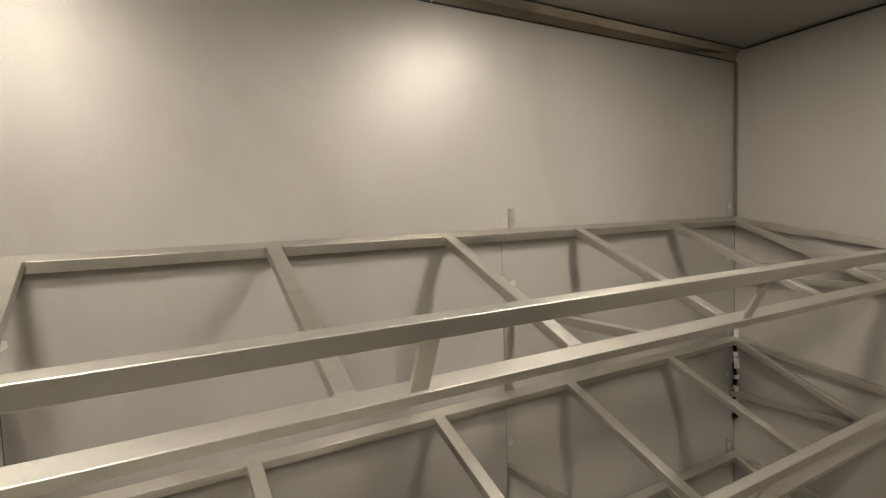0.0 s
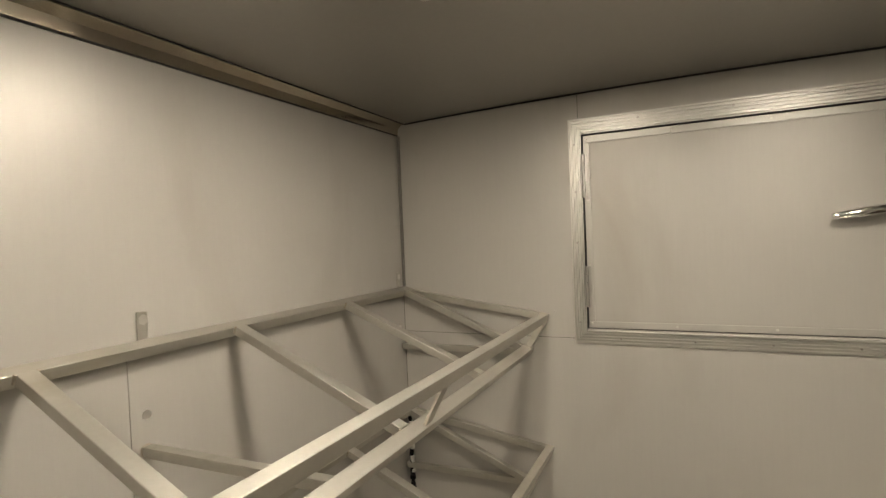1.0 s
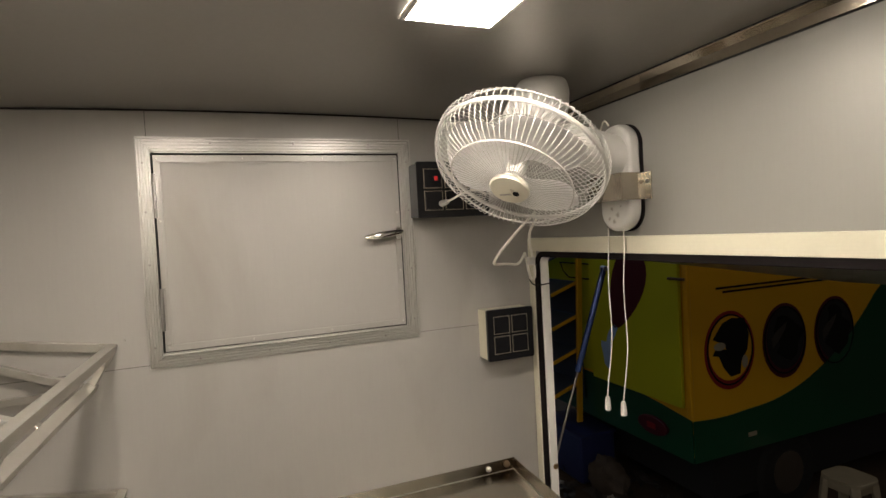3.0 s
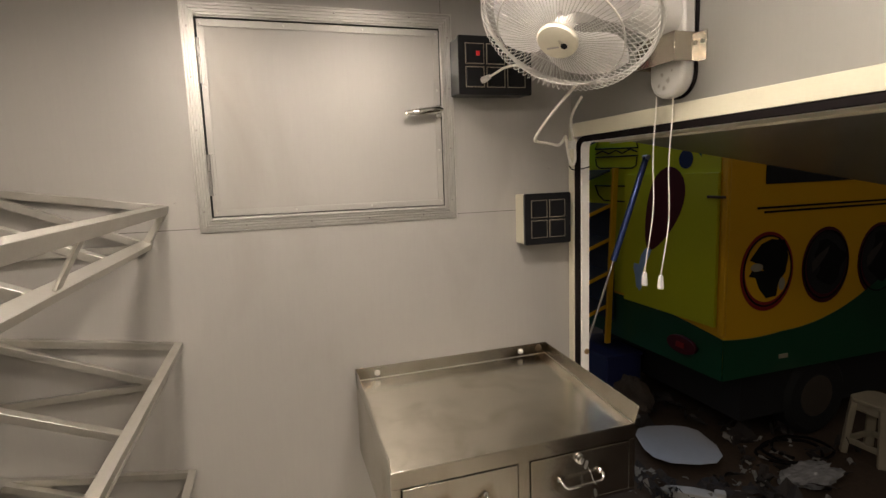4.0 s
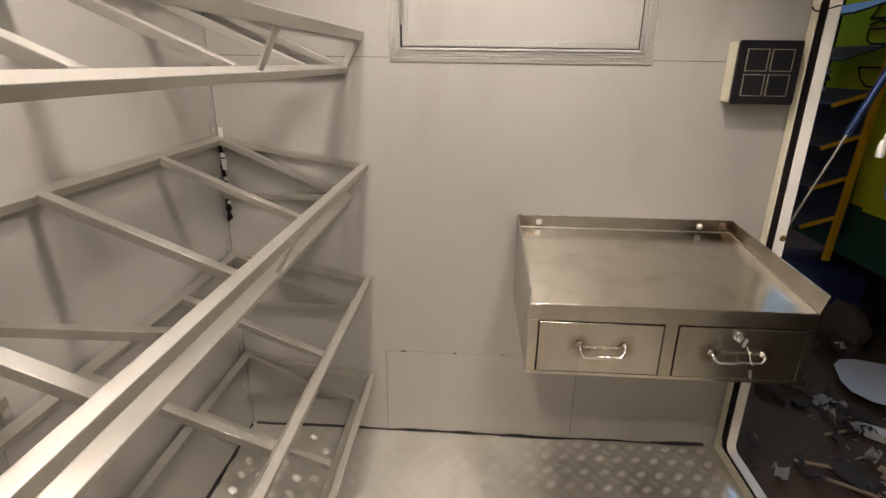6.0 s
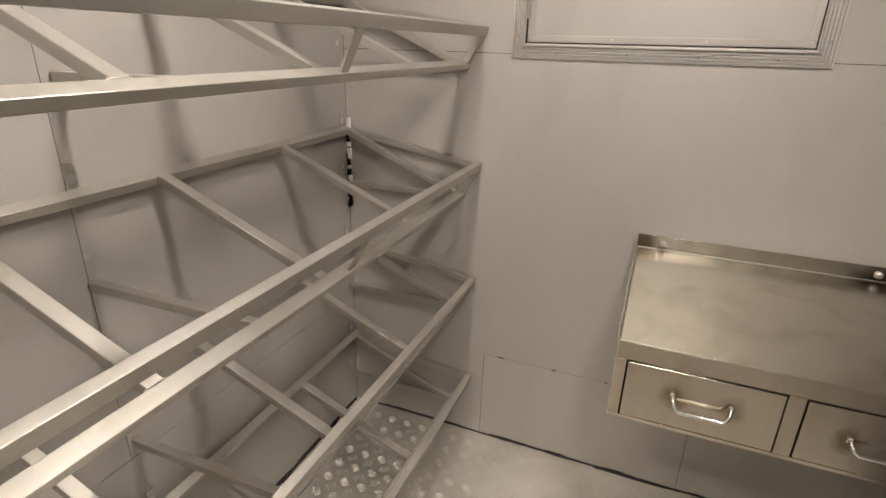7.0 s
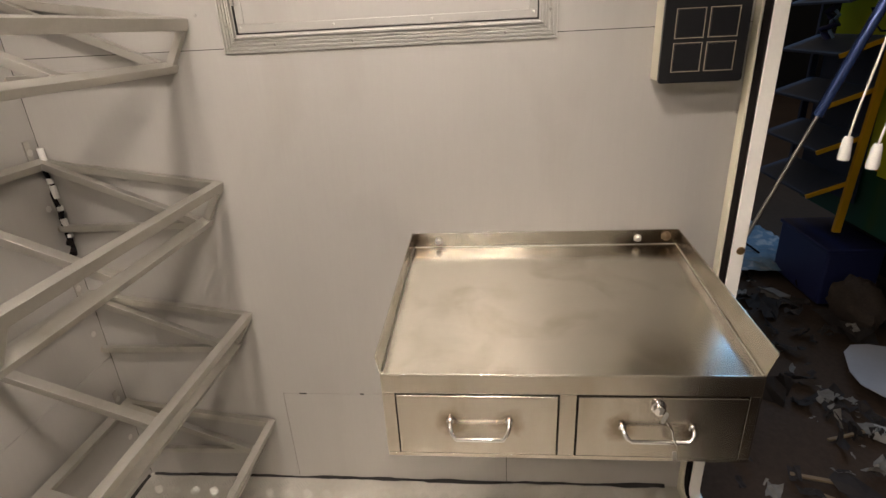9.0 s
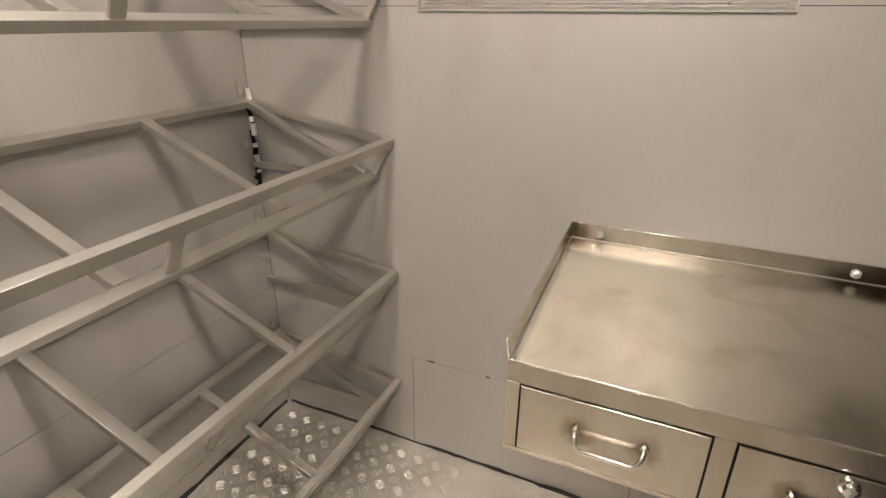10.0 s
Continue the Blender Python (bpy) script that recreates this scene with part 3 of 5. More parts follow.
for x in (1.024, -0.016):
    for y in (0.324, 0.908):
        ceiling_light(x, y)

# ---- sloping wall shelves ----
ZG = 1.382                     # top of the guard rail of the highest shelf
DZ = 0.3805
XL = -0.72                     # far end of the shelves
def wall_shelf(k, rungs, xb):
    """The k-th shelf from the top, with its rungs and its middle wall bracket at the given places along the wall."""
    g = ZG - k * DZ
    sh = thing("wall_shelf", (0.9, YN, g - 0.15), "empty sloping steel tube shelf frame bolted to the wall", "shelf frame", "shelves on the rack wall")
    tilt = radians(22.4)                                   # the whole frame leans down towards the aisle
    pr, up = Vector((0, math.cos(tilt), math.sin(tilt))), Vector((0, -math.sin(tilt), math.cos(tilt)))
    rup = Vector((0, -math.sin(radians(14)), math.cos(radians(14))))
    back, front, rail = Vector((0, 1.4512, g + 0.0640)), Vector((0, 1.0566, g - 0.1021)), Vector((0, 1.0063, g - 0.0105))
    X = lambda x, p: Vector((x, p.y, p.z))
    part("back_bar", bar(B(), X(XL, back), X(XE - 0.004, back), 0.025, 0.020, up), TUBE, sh, bevel=0.0016)
    part("guard_rail", bar(B(), X(XL, rail), X(XE - 0.004, rail), 0.0205, 0.025, rup), TUBE, sh, "square tube guard rail", bevel=0.0016)
    part("front_bar", bar(B(), X(XL, front), X(XE - 0.004, front), 0.028, 0.017, up), TUBE, sh, bevel=0.0016)
    def weld(at, w, h):
        part("weld", bar(B(), at - up * h, at + up * h, w, w, (1, 0, 0)), WELD, sh, bevel=0.0016)
    for x, lean in rungs:
        a, b = X(x, back - pr * 0.0120 + up * 0.0028), X(x + lean, front + pr * 0.0135 + up * 0.0010)
        part("rung", bar(B(), a, b, 0.026, 0.018, up), TUBE, sh, bevel=0.0016)
        for s in (-1, 1):
            weld(X(x + s * 0.0140, back - pr * 0.0128 + up * 0.004), 0.005, 0.008)
            weld(X(x + lean + s * 0.0140, front + pr * 0.0143 + up * 0.002), 0.005, 0.007)
    part("rung", bar(B(), X(XE - 0.034, back - pr * 0.012 + up * 0.0028), X(XE - 0.034, front + pr * 0.0135 + up * 0.001), 0.020, 0.019, up), TUBE, sh, bevel=0.0016)
    for x in (1.168, 0.465, -0.232):
        part("strut", bar(B(), X(x, rail - rup * 0.0122 - pr * 0.002), X(x + 0.004, front + up * 0.0084 - pr * 0.006), 0.027, 0.006, (0, -1, -0.3)), TUBE, sh, bevel=0.0015)
        part("weld", lathe(B(), [(0.007, 0), (0.006, 0.002), (0.002, 0.003)], 9, plane_at(X(x + 0.012, front + up * 0.0084 - pr * 0.005), (1, 0, 0), up)), WELD, sh, smooth=True)
    part("end_strut", bar(B(), X(XE - 0.013, rail - rup * 0.0122), X(XE - 0.013, front + up * 0.0084), 0.017, 0.017, (0, -1, 0.3)), TUBE, sh, bevel=0.0015)
    part("end_bar", bar(B(), X(XE - 0.0125, back - pr * 0.012), X(XE - 0.0125, rail + pr * 0.010), 0.019, 0.020), TUBE, sh, bevel=0.0015)
    for x, w in ((xb, 0.020), (xb - 0.94, 0.020), (XE - 0.020, 0.016)):
        a, b = Vector((x, YN - 0.003, g - 0.113)), Vector((x, front.y + 0.008, front.z - 0.006))
        br = part("brace", bar(B(), a, b, w, 0.018), TUBE, sh, bevel=0.0015)
        part("weld", lathe(B(), [(w * 0.62, 0), (w * 0.52, 0.006), (w * 0.2, 0.010)], 9, plane_at(a + Vector((0, 0.001, 0)), (0, 0, 1), (1, 0, 0))), WELD, br, smooth=True)
    for x in (xb + 0.002, xb - 0.94, XE - 0.036):
        pl = part("bracket_plate", box(B(), x - 0.009, x + 0.009, YN - 0.004, YN - 0.0005, g + 0.050, g + 0.124), TUBE, sh, "flat steel wall bracket", bevel=0.001)
        for z, owner in ((g + (0.110 if k == 0 else 0.095), pl), (g - 0.053, sh)):
            off = 0.0045 if owner is pl else 0.0005
            bm = lathe(B(), [(0.0095, 0), (0.0095, 0.002), (0.0075, 0.0022), (0.0070, 0.0075), (0.005, 0.009)], 6, plane_at((x + 0.002, YN - off, z), (0, 0, 1), (1, 0, 0)))
            part("bolt", bm, BOLT, owner, "bright hexagon bolt")
    return sh


UPPER = ((1.495, -0.006), (1.129, -0.006), (0.754, -0.004), (0.392, -0.010), (0.028, -0.008), (-0.336, -0.008))
LOWER = ((1.476, 0.002), (1.092, 0.006), (0.714, 0.004), (0.338, 0.0), (-0.034, 0.0), (-0.400, 0.0))
for k, xb in enumerate((0.940, 0.921, 0.932, 0.932)):
    wall_shelf(k, LOWER if k else UPPER, xb)

# torn black and white cable sleeve in the corner behind the second shelf
sleeve = thing("cable_sleeve", (XE - 0.03, YN - 0.01, 0.80), "black cable bundle wrapped in torn white tape in the corner", "cable bundle")
rnd = random.Random(4)
bm = B()
pipe(bm, [(XE - 0.018 - 0.004 * math.sin(k * 1.7), YN - 0.014 - 0.003 * math.cos(k * 2.3), 1.075 - 0.27 * k / 12) for k in range(13)], [0.0045 + 0.003 * rnd.random() for k in range(13)], 8)
part("cable", bm, RUBBER, sleeve, smooth=True)
for z, h in ((1.088, 0.032), (1.020, 0.014), (0.990, 0.034), (0.945, 0.012), (0.905, 0.022), (0.868, 0.010)):
    bm = B()
    pipe(bm, [(XE - 0.018 + 0.002 * math.sin(z * 60), YN - 0.018, z + h * (k / 3 - 0.5)) for k in range(4)], 0.0078, 8)
    part("tape", bm, WHITE, sleeve, "torn white tape", smooth=True)
for z in (0.855, 0.825):
    part("knot", rod(B(), (XE - 0.030, YN - 0.022, z - 0.006), (XE - 0.012, YN - 0.012, z + 0.006), 0.010, 0.006, 9), RUBBER, sleeve, smooth=True)

# ---- wall-hung steel counter with two drawers ----
TX0, TX1, TY0, TY1 = 1.355, XE - 0.0008, -0.142, 0.521
TF, TR, TB, LF, LR = 0.767, 0.811, 0.578, 0.813, 0.851     # worktop at its front and rear edge, underside, lip at front and rear
def top_at(x):
    """Height of the worktop, which falls towards its front edge."""
    return TF + (TR - TF) * (x - TX0) / (TX1 - TX0)


SIDE = lambda y: plane_at((0, y, 0), (1, 0, 0), (0, 0, 1))
tab = thing("drawer_counter", ((TX0 + TX1) / 2, (TY0 + TY1) / 2, TB), "wall-mounted stainless steel counter with raised edges and two drawers", "drawer counter")
part("worktop", slab(B(), [(TX0, TF - 0.002), (TX1, TR - 0.002), (TX1, TR), (TX0, TF)], TY1 - TY0, SIDE(TY1)), POLISH, tab, "brushed stainless worktop with faint stains", bevel=0.0006)
part("splash_back", slab(B(), [(TX1 - 0.003, TR + 0.0002), (TX1, TR + 0.0002), (TX1 - 0.0025, LR - 0.0005), (TX1 - 0.0055, LR - 0.0005)], TY1 - TY0 - 0.0064, SIDE(TY1 - 0.0032)), POLISH, tab, bevel=0.0010)
for y0, y1 in ((TY0, TY0 + 0.003), (TY1 - 0.003, TY1)):
    part("side_panel", slab(B(), [(TX0, TB), (TX1 - 0.0016, TB + 0.004), (TX1 - 0.0016, TR), (TX0, TF)], y1 - y0, SIDE(y1)), POLISH, tab, bevel=0.0004)
    bm = slab(B(), [(TX0, TF + 0.0002), (TX1 - 0.0016, TR + 0.0002), (TX1 - 0.0016, LR), (TX0 + 0.003, LF), (TX0, LF - 0.004)], y1 - y0, SIDE(y1))
    for v in bm.verts:                 # both lips are bent slightly outwards towards their front ends
        high = (v.co.z - top_at(v.co.x)) / (LF - TF)
        v.co.y += (-0.014 if y0 == TY0 else 0.004) * high * (TX1 - v.co.x) / (TX1 - TX0)
        v.co.x -= (0.0 if y0 == TY0 else 0.010) * high * (TX1 - v.co.x) / (TX1 - TX0)
    part("side_lip", bm, POLISH, tab, bevel=0.0010)
for p, q in (((TX1 - 0.0040, TY0 + 0.004, TR + 0.0008), (TX1 - 0.0040, TY1 - 0.004, TR + 0.0008)), ((TX0 + 0.006, TY0 + 0.0042, TF + 0.001), (TX1 - 0.005, TY0 + 0.0042, TR + 0.0006)),
             ((TX0 + 0.006, TY1 - 0.0042, TF + 0.001), (TX1 - 0.005, TY1 - 0.0042, TR + 0.0006))):
    part("fold_bead", rod(B(), p, q, 0.0013, seg=8), TUBE, tab, smooth=True)
part("bottom_panel", box(B(), TX0 + 0.003, TX1, TY0 + 0.002, TY1 - 0.002, TB + 0.002, TB + 0.0035), POLISH, tab)
DRAWERS = ((0.203, 0.495), (-0.120, 0.167))
DZ0, DZ1 = 0.590, 0.723
for y0, y1, z0, z1 in ((TY0 + 0.002, TY1 - 0.002, DZ1 + 0.003, TF - 0.0018), (TY0 + 0.002, TY1 - 0.002, TB, DZ0 - 0.003),
                       (TY0 + 0.002, DRAWERS[1][0] - 0.003, DZ0 - 0.003, DZ1 + 0.003), (DRAWERS[1][1] + 0.003, DRAWERS[0][0] - 0.003, DZ0 - 0.003, DZ1 + 0.003),
                       (DRAWERS[0][1] + 0.003, TY1 - 0.002, DZ0 - 0.003, DZ1 + 0.003)):
    part("front_rail", box(B(), TX0, TX0 + 0.016, y0, y1, z0, z1), FRONTS, tab, bevel=0.0008)
part("edge_hem", bar(B(), (TX0 + 0.001, TY0, TF + 0.0005), (TX0 + 0.001, TY1, TF + 0.0005), 0.003, 0.003), POLISH, tab, bevel=0.001)
part("inner_box", box(B(), TX0 + 0.02, TX0 + 0.024, TY0 + 0.004, TY1 - 0.004, TB + 0.005, TF - 0.004), DARKGAP, tab)
for i, (y0, y1) in enumerate(DRAWERS):
    dr = part("drawer", box(B(), TX0 - 0.003, TX0 + 0.012, y0, y1, DZ0, DZ1), FRONTS, tab, "closed stainless drawer front", bevel=0.0015)
    hy0, hy1, hz = ((0.290, 0.398, 0.668), (-0.033, 0.088, 0.660))[i]
    out, drop = 0.026, (0.024, 0.014)[i]           # the pulls hang a little below their fixings
    pts = [Vector((TX0 - 0.002, hy1, hz))]
    pts += [Vector((TX0 - out + 0.012 - 0.012 * math.sin(a), hy1 - 0.012 + 0.012 * math.cos(a), hz - drop * (a / 1.57))) for a in (0.0, 0.5, 1.0, 1.57)]
    pts += [Vector((TX0 - out + 0.012 - 0.012 * math.sin(a), hy0 + 0.012 - 0.012 * math.cos(a), hz - drop * (a / 1.57))) for a in (1.57, 1.0, 0.5, 0.0)]
    pts += [Vector((TX0 - 0.002, hy0, hz))]
    hd = part("handle", pipe(B(), pts, 0.0040, 10), CHROME, dr, "chrome wire pull handle", smooth=True)
    for y in (hy0, hy1):
        part("collar", lathe(B(), [(0.007, 0), (0.007, 0.003), (0.005, 0.005)], 12, plane_at((TX0 - 0.003, y, hz), (0, 0, 1), (0, 1, 0))), CHROME, dr, smooth=True)
    if i == 1:
        part("lock", lathe(B(), [(0.013, 0), (0.013, 0.004), (0.010, 0.006), (0.010, 0.014), (0.007, 0.015)], 18, plane_at((TX0 - 0.003, 0.030, 0.706), (0, 0, 1), (0, 1, 0))), CHROME, dr, "chrome cylinder lock", smooth=True)
        part("key", slab(B(), rounded(0.010, 0.022, 0.0045), 0.002, plane_at((TX0 - 0.026, 0.026, 0.700), (1, 0, 0), (0.0, -0.35, 1))), STEEL, dr, "small key in the lock")
        part("key_ring", pipe(B(), [(TX0 - 0.030 + 0.004 * math.sin(k), 0.020 - 0.010 * k / 2 + 0.002 * math.cos(k * 2), 0.694 - 0.012 * k) for k in range(5)], 0.0018, 6), CHROME, dr, "key ring hanging from the lock", smooth=True)
        part("spare_key", slab(B(), rounded(0.007, 0.022, 0.003), 0.002, plane_at((TX0 - 0.034, 0.002, 0.622), (0, 1, 0), (0, 0.15, 1))), STEEL, dr, "small hanging steel key")
for y in (0.453, -0.044):
    bt = part("bolt", lathe(B(), [(0.010, 0), (0.010, 0.002), (0.0075, 0.0025), (0.0070, 0.009), (0.005, 0.0105)], 6, plane_at((TX1 - 0.0046, y, 0.829), (0, 0, 1), (0, 1, 0))), BOLT, tab, "bright hexagon bolt")
part("weld", lathe(B(), [(0.012, 0), (0.011, 0.006), (0.006, 0.011), (0.001, 0.012)], 9, plane_at((TX1 - 0.0046, -0.112, 0.834), (0, 0, 1), (0, 1, 0))), RUSTY, tab, "brown heat-tinted weld", smooth=True)
# ---- switch boxes ----
def switch_box(name, y0, y1, z0, z1, front, cols, rows, label):
    sw = thing(name, (XE, (y0 + y1) / 2, z0), label, "switch box")
    part("back_box", box(B(), front + 0.012, XE - 0.0005, y0 + 0.003, y1 - 0.003, z0 + 0.003, z1 - 0.003), CREAM if rows == 2 and cols == 2 else BLACK, sw, "cream back box" if cols == 2 else "", bevel=0.003)
    plate = part("plate", slab(B(), rounded(y1 - y0, z1 - z0, 0.006), 0.012, plane_at((front + 0.012, (y0 + y1) / 2, (z0 + z1) / 2), (0, -1, 0), (0, 0, 1))), BLACK, sw, "glossy black plate", bevel=0.0015)
    w, h = (y1 - y0 - 0.036) / cols, (z1 - z0 - 0.036) / rows
    for c in range(cols):
        for r in range(rows):
            cy, cz = y1 - 0.018 - w * (c + 0.5), z0 + 0.018 + h * (r + 0.5)
            mod = part("module_rim", ring_x(front, cy, cz, w - 0.008, h - 0.008), RIM, plate, "thin bright module rim")
            part("module", box(B(), front - 0.004, front - 0.0002, cy - w / 2 + 0.007, cy + w / 2 - 0.007, cz - h / 2 + 0.007, cz + h / 2 - 0.007), BLACK, plate, bevel=0.001)
    return sw, plate


def ring_x(front, cy, cz, w, h):
    bm = B()
    t = 0.0014
    for y0, y1, z0, z1 in ((cy - w / 2, cy + w / 2, cz + h / 2 - t, cz + h / 2), (cy - w / 2, cy + w / 2, cz - h / 2, cz - h / 2 + t),
                           (cy - w / 2, cy - w / 2 + t, cz - h / 2 + t, cz + h / 2 - t), (cy + w / 2 - t, cy + w / 2, cz - h / 2 + t, cz + h / 2 - t)):
        box(bm, front - 0.0016, front - 0.0002, y0, y1, z0, z1)
    return bm


switch_box("switch_box", -0.200, -0.034, 1.204, 1.369, 1.764, 2, 2, "black four-module switch plate on a cream wall box")
sw2, plate2 = switch_box("switch_box", -0.060, 0.178, 1.671, 1.841, 1.757, 3, 2, "black six-module switch and socket box beside the hatch")
part("indicator", box(B(), 1.7505, 1.7528, 0.112, 0.123, 1.783, 1.796), RED_LED, plate2, "small red indicator lamp")
plug = thing("plug", (1.74, 0.10, 1.715), "white plug in the socket with its lead", "plug")
part("plug_body", rod(B(), (1.7475, 0.105, 1.712), (1.715, 0.098, 1.716), 0.010, 0.007), WHITE, plug, smooth=True)
part("lead", pipe(B(), [(1.716, 0.098, 1.716), (1.700, 0.088, 1.722), (1.690, 0.066, 1.735), (1.688, 0.035, 1.745), (1.70, 0.0, 1.745), (1.72, -0.03, 1.735)], 0.0035), CORD, plug, smooth=True)

# ---- wall fan ----
fan = thing("wall_fan", (1.335, YS, 1.60), "white oscillating wall fan with round wire cage, switched off", "wall fan")
n = Vector((-0.3154, 0.5229, -0.7919)).normalized()
hub = Vector((1.297, 0.118, 1.712))
cen = hub - n * 0.073
up = (Vector((0, 0, 1)) - n * n.z).normalized()
FM = plane_at(cen, up.cross(n), up)            # local z looks out of the front of the fan
R = 0.1975
FRONT = [(R, 0.0), (R * 0.99, 0.018), (R * 0.94, 0.037), (R * 0.84, 0.051), (R * 0.71, 0.060), (R * 0.45, 0.067), (R * 0.28, 0.070), (0.040, 0.071)]
REAR = [(R, 0.0), (R * 1.03, -0.010), (R * 1.025, -0.026), (R * 0.95, -0.042), (R * 0.75, -0.054), (0.072, -0.062)]
def ribs_of(profile, count, r, off=0.0):
    bm = B()
    for k in range(count):
        a = (k + off) * math.tau / count
        pipe(bm, [FM @ Vector((p * math.cos(a), p * math.sin(a), z)) for p, z in profile], r, 4)
    return bm


def hoop(radius, z, r, seg=56):
    return pipe(B(), [FM @ Vector((radius * math.cos(k * math.tau / seg), radius * math.sin(k * math.tau / seg), z)) for k in range(seg)], r, 8, closed=True)


fg = part("front_grille", ribs_of(FRONT, 84, 0.00088), WHITE, fan, "white wire front grille", smooth=True)
part("hoop", hoop(R, 0.0, 0.0052), WHITE, fg, smooth=True)
part("hoop", hoop(R * 0.71, 0.0605, 0.0019), WHITE, fg, smooth=True)
part("badge", lathe(B(), [(0.045, 0.064), (0.046, 0.072), (0.043, 0.077), (0.030, 0.0795), (0.001, 0.080)], 32, FM), BADGE, fg, "cream oval badge", smooth=True)
part("badge_mark", lathe(B(), [(0.0075, 0.0785), (0.0075, 0.0810), (0.006, 0.0814)], 16, FM @ Matrix.Translation((0.014, -0.010, 0))), INK, fg, "small dark round mark")
part("badge_mark", bar(B(), FM @ Vector((-0.026, -0.008, 0.0802)), FM @ Vector((0.002, -0.009, 0.0806)), 0.004, 0.0012, n), STEEL, fg, "unreadable grey lettering")
rg = part("rear_grille", ribs_of(REAR, 84, 0.0009, 0.5), WHITE, fan, "white wire rear grille", smooth=True)
part("hoop", hoop(R * 0.94, -0.040, 0.002), WHITE, rg, smooth=True)
part("hoop", hoop(R * 0.5, -0.060, 0.002), WHITE, rg, smooth=True)
part("spinner", lathe(B(), [(0.022, -0.045), (0.024, 0.0), (0.022, 0.038), (0.014, 0.046), (0.002, 0.048)], 24, FM), WHITE, fan, smooth=True)
for k in range(3):
    bm = B()
    rows = []
    for i in range(9):
        r = 0.022 + (R * 0.86 - 0.022) * i / 8
        w = math.radians(20 + 44 * math.sin(math.pi * min(1, 0.15 + i / 8 * 0.75)))
        row = []
        for j in range(9):
            a = k * math.tau / 3 + 0.5 + w * (j / 8 - 0.5) * 1.9 + 0.10 * i / 8
            row.append(bm.verts.new(FM @ Vector((r * math.cos(a), r * math.sin(a), 0.004 + 0.040 * (j / 8 - 0.5) * (1 - 0.35 * i / 8)))))
        rows.append(row)
    for a, b in zip(rows, rows[1:]):
        for j in range(8):
            bm.faces.new((a[j], a[j + 1], b[j + 1], b[j]))
    geo = bmesh.ops.solidify(bm, geom=bm.faces[:], thickness=0.0018)
    part("blade", bm, BLADE, fan, "pale translucent fan blade", smooth=True)
part("motor_housing", lathe(B(), [(0.070, -0.062), (0.075, -0.075), (0.075, -0.125), (0.072, -0.200), (0.063, -0.250), (0.044, -0.287), (0.019, -0.304), (0.001, -0.306)], 32, FM), WHITE, fan, "rounded white motor housing", smooth=True)
PX = 1.345
# black slab stands in for the shadow line behind the wall base
part("shadow_slab", slab(B(), rounded(0.121, 0.271, 0.0565, 10), 0.004, plane_at((PX, YS + 0.0005, 1.737), (-1, 0, 0), (0, 0, 1))), RUBBER, fan, "black slab drawn in for the shadow line behind the base")
bm = slab(B(), rounded(0.118, 0.268, 0.055, 10), 0.038, plane_at((PX, YS + 0.0045, 1.737), (-1, 0, 0), (0, 0, 1)))
part("wall_plate", bm, SPECKLED, fan, "rounded white wall base", bevel=0.012, smooth=True)
neck = FM @ Vector((0.0, -0.01, -0.115))
bm = B()
pipe(bm, [(PX, YS + 0.02, 1.790), (PX + 0.004, YS + 0.06, 1.796), (PX + 0.014, YS + 0.11, 1.815), neck], [0.056, 0.054, 0.050, 0.046], 18)
part("arm", bm, WHITE, fan, "thick white tilting arm", smooth=True)
bm = slab(B(), [(-0.064, 0.0), (-0.064, 0.071), (0.062, 0.071), (0.062, 0.0), (0.065, 0.0), (0.065, 0.074), (-0.067, 0.074), (-0.067, 0.0)], 0.066, plane_at((PX, YS + 0.0005, 1.745), (-1, 0, 0), (0, 1, 0)))
part("strap", bm, MIRROR, fan, "bright steel strap round the base", bevel=0.0006)
for s in (-1, 1):
    part("strap_foot", box(B(), PX + s * (0.065 if s < 0 else 0.067), PX + s * (0.087 if s < 0 else 0.098), YS + 0.0006, YS + 0.004, 1.679, 1.745), POLISH, fan, bevel=0.0006)
    part("screw", lathe(B(), [(0.006, 0), (0.005, 0.003), (0.002, 0.004)], 10, plane_at((PX + s * (0.076 if s < 0 else 0.084), YS + 0.004, 1.722), (1, 0, 0), (0, 0, -1))), STEEL, fan, smooth=True)
for x0, x1, y1, z1 in ((1.390, 1.428, -0.223, 1.151), (1.332, 1.373, -0.230, 1.151)):
    pts = []
    for k in range(17):
        t = k / 16
        wob = 0.0035 * math.sin(t * 7 + x0 * 9) * math.sin(math.pi * t)
        pts.append((x0 + (x1 - x0) * t * t + wob * 1.4, YS + 0.03 + (y1 - YS - 0.03) * t + wob, 1.612 + (z1 - 1.612) * t))
    pc = part("pull_cord", pipe(B(), pts, 0.0016, 6), CORD, fan, "thin white pull cord", smooth=True)
    part("pull_knob", lathe(B(), [(0.005, 0.0), (0.0068, -0.006), (0.0085, -0.030), (0.0080, -0.036), (0.003, -0.037)], 14, Matrix.Translation((x1, y1, z1 + 0.004))), WHITE, pc, "white tapered pull knob", smooth=True)

part("loop_wire", pipe(B(), [(PX + 0.035 - 0.07 * t, YS + 0.05 + 0.03 * t, 1.862 + 0.018 * math.sin(math.pi * t)) for t in [k / 10 for k in range(11)]], 0.0022, 6), CORD, fan, smooth=True)

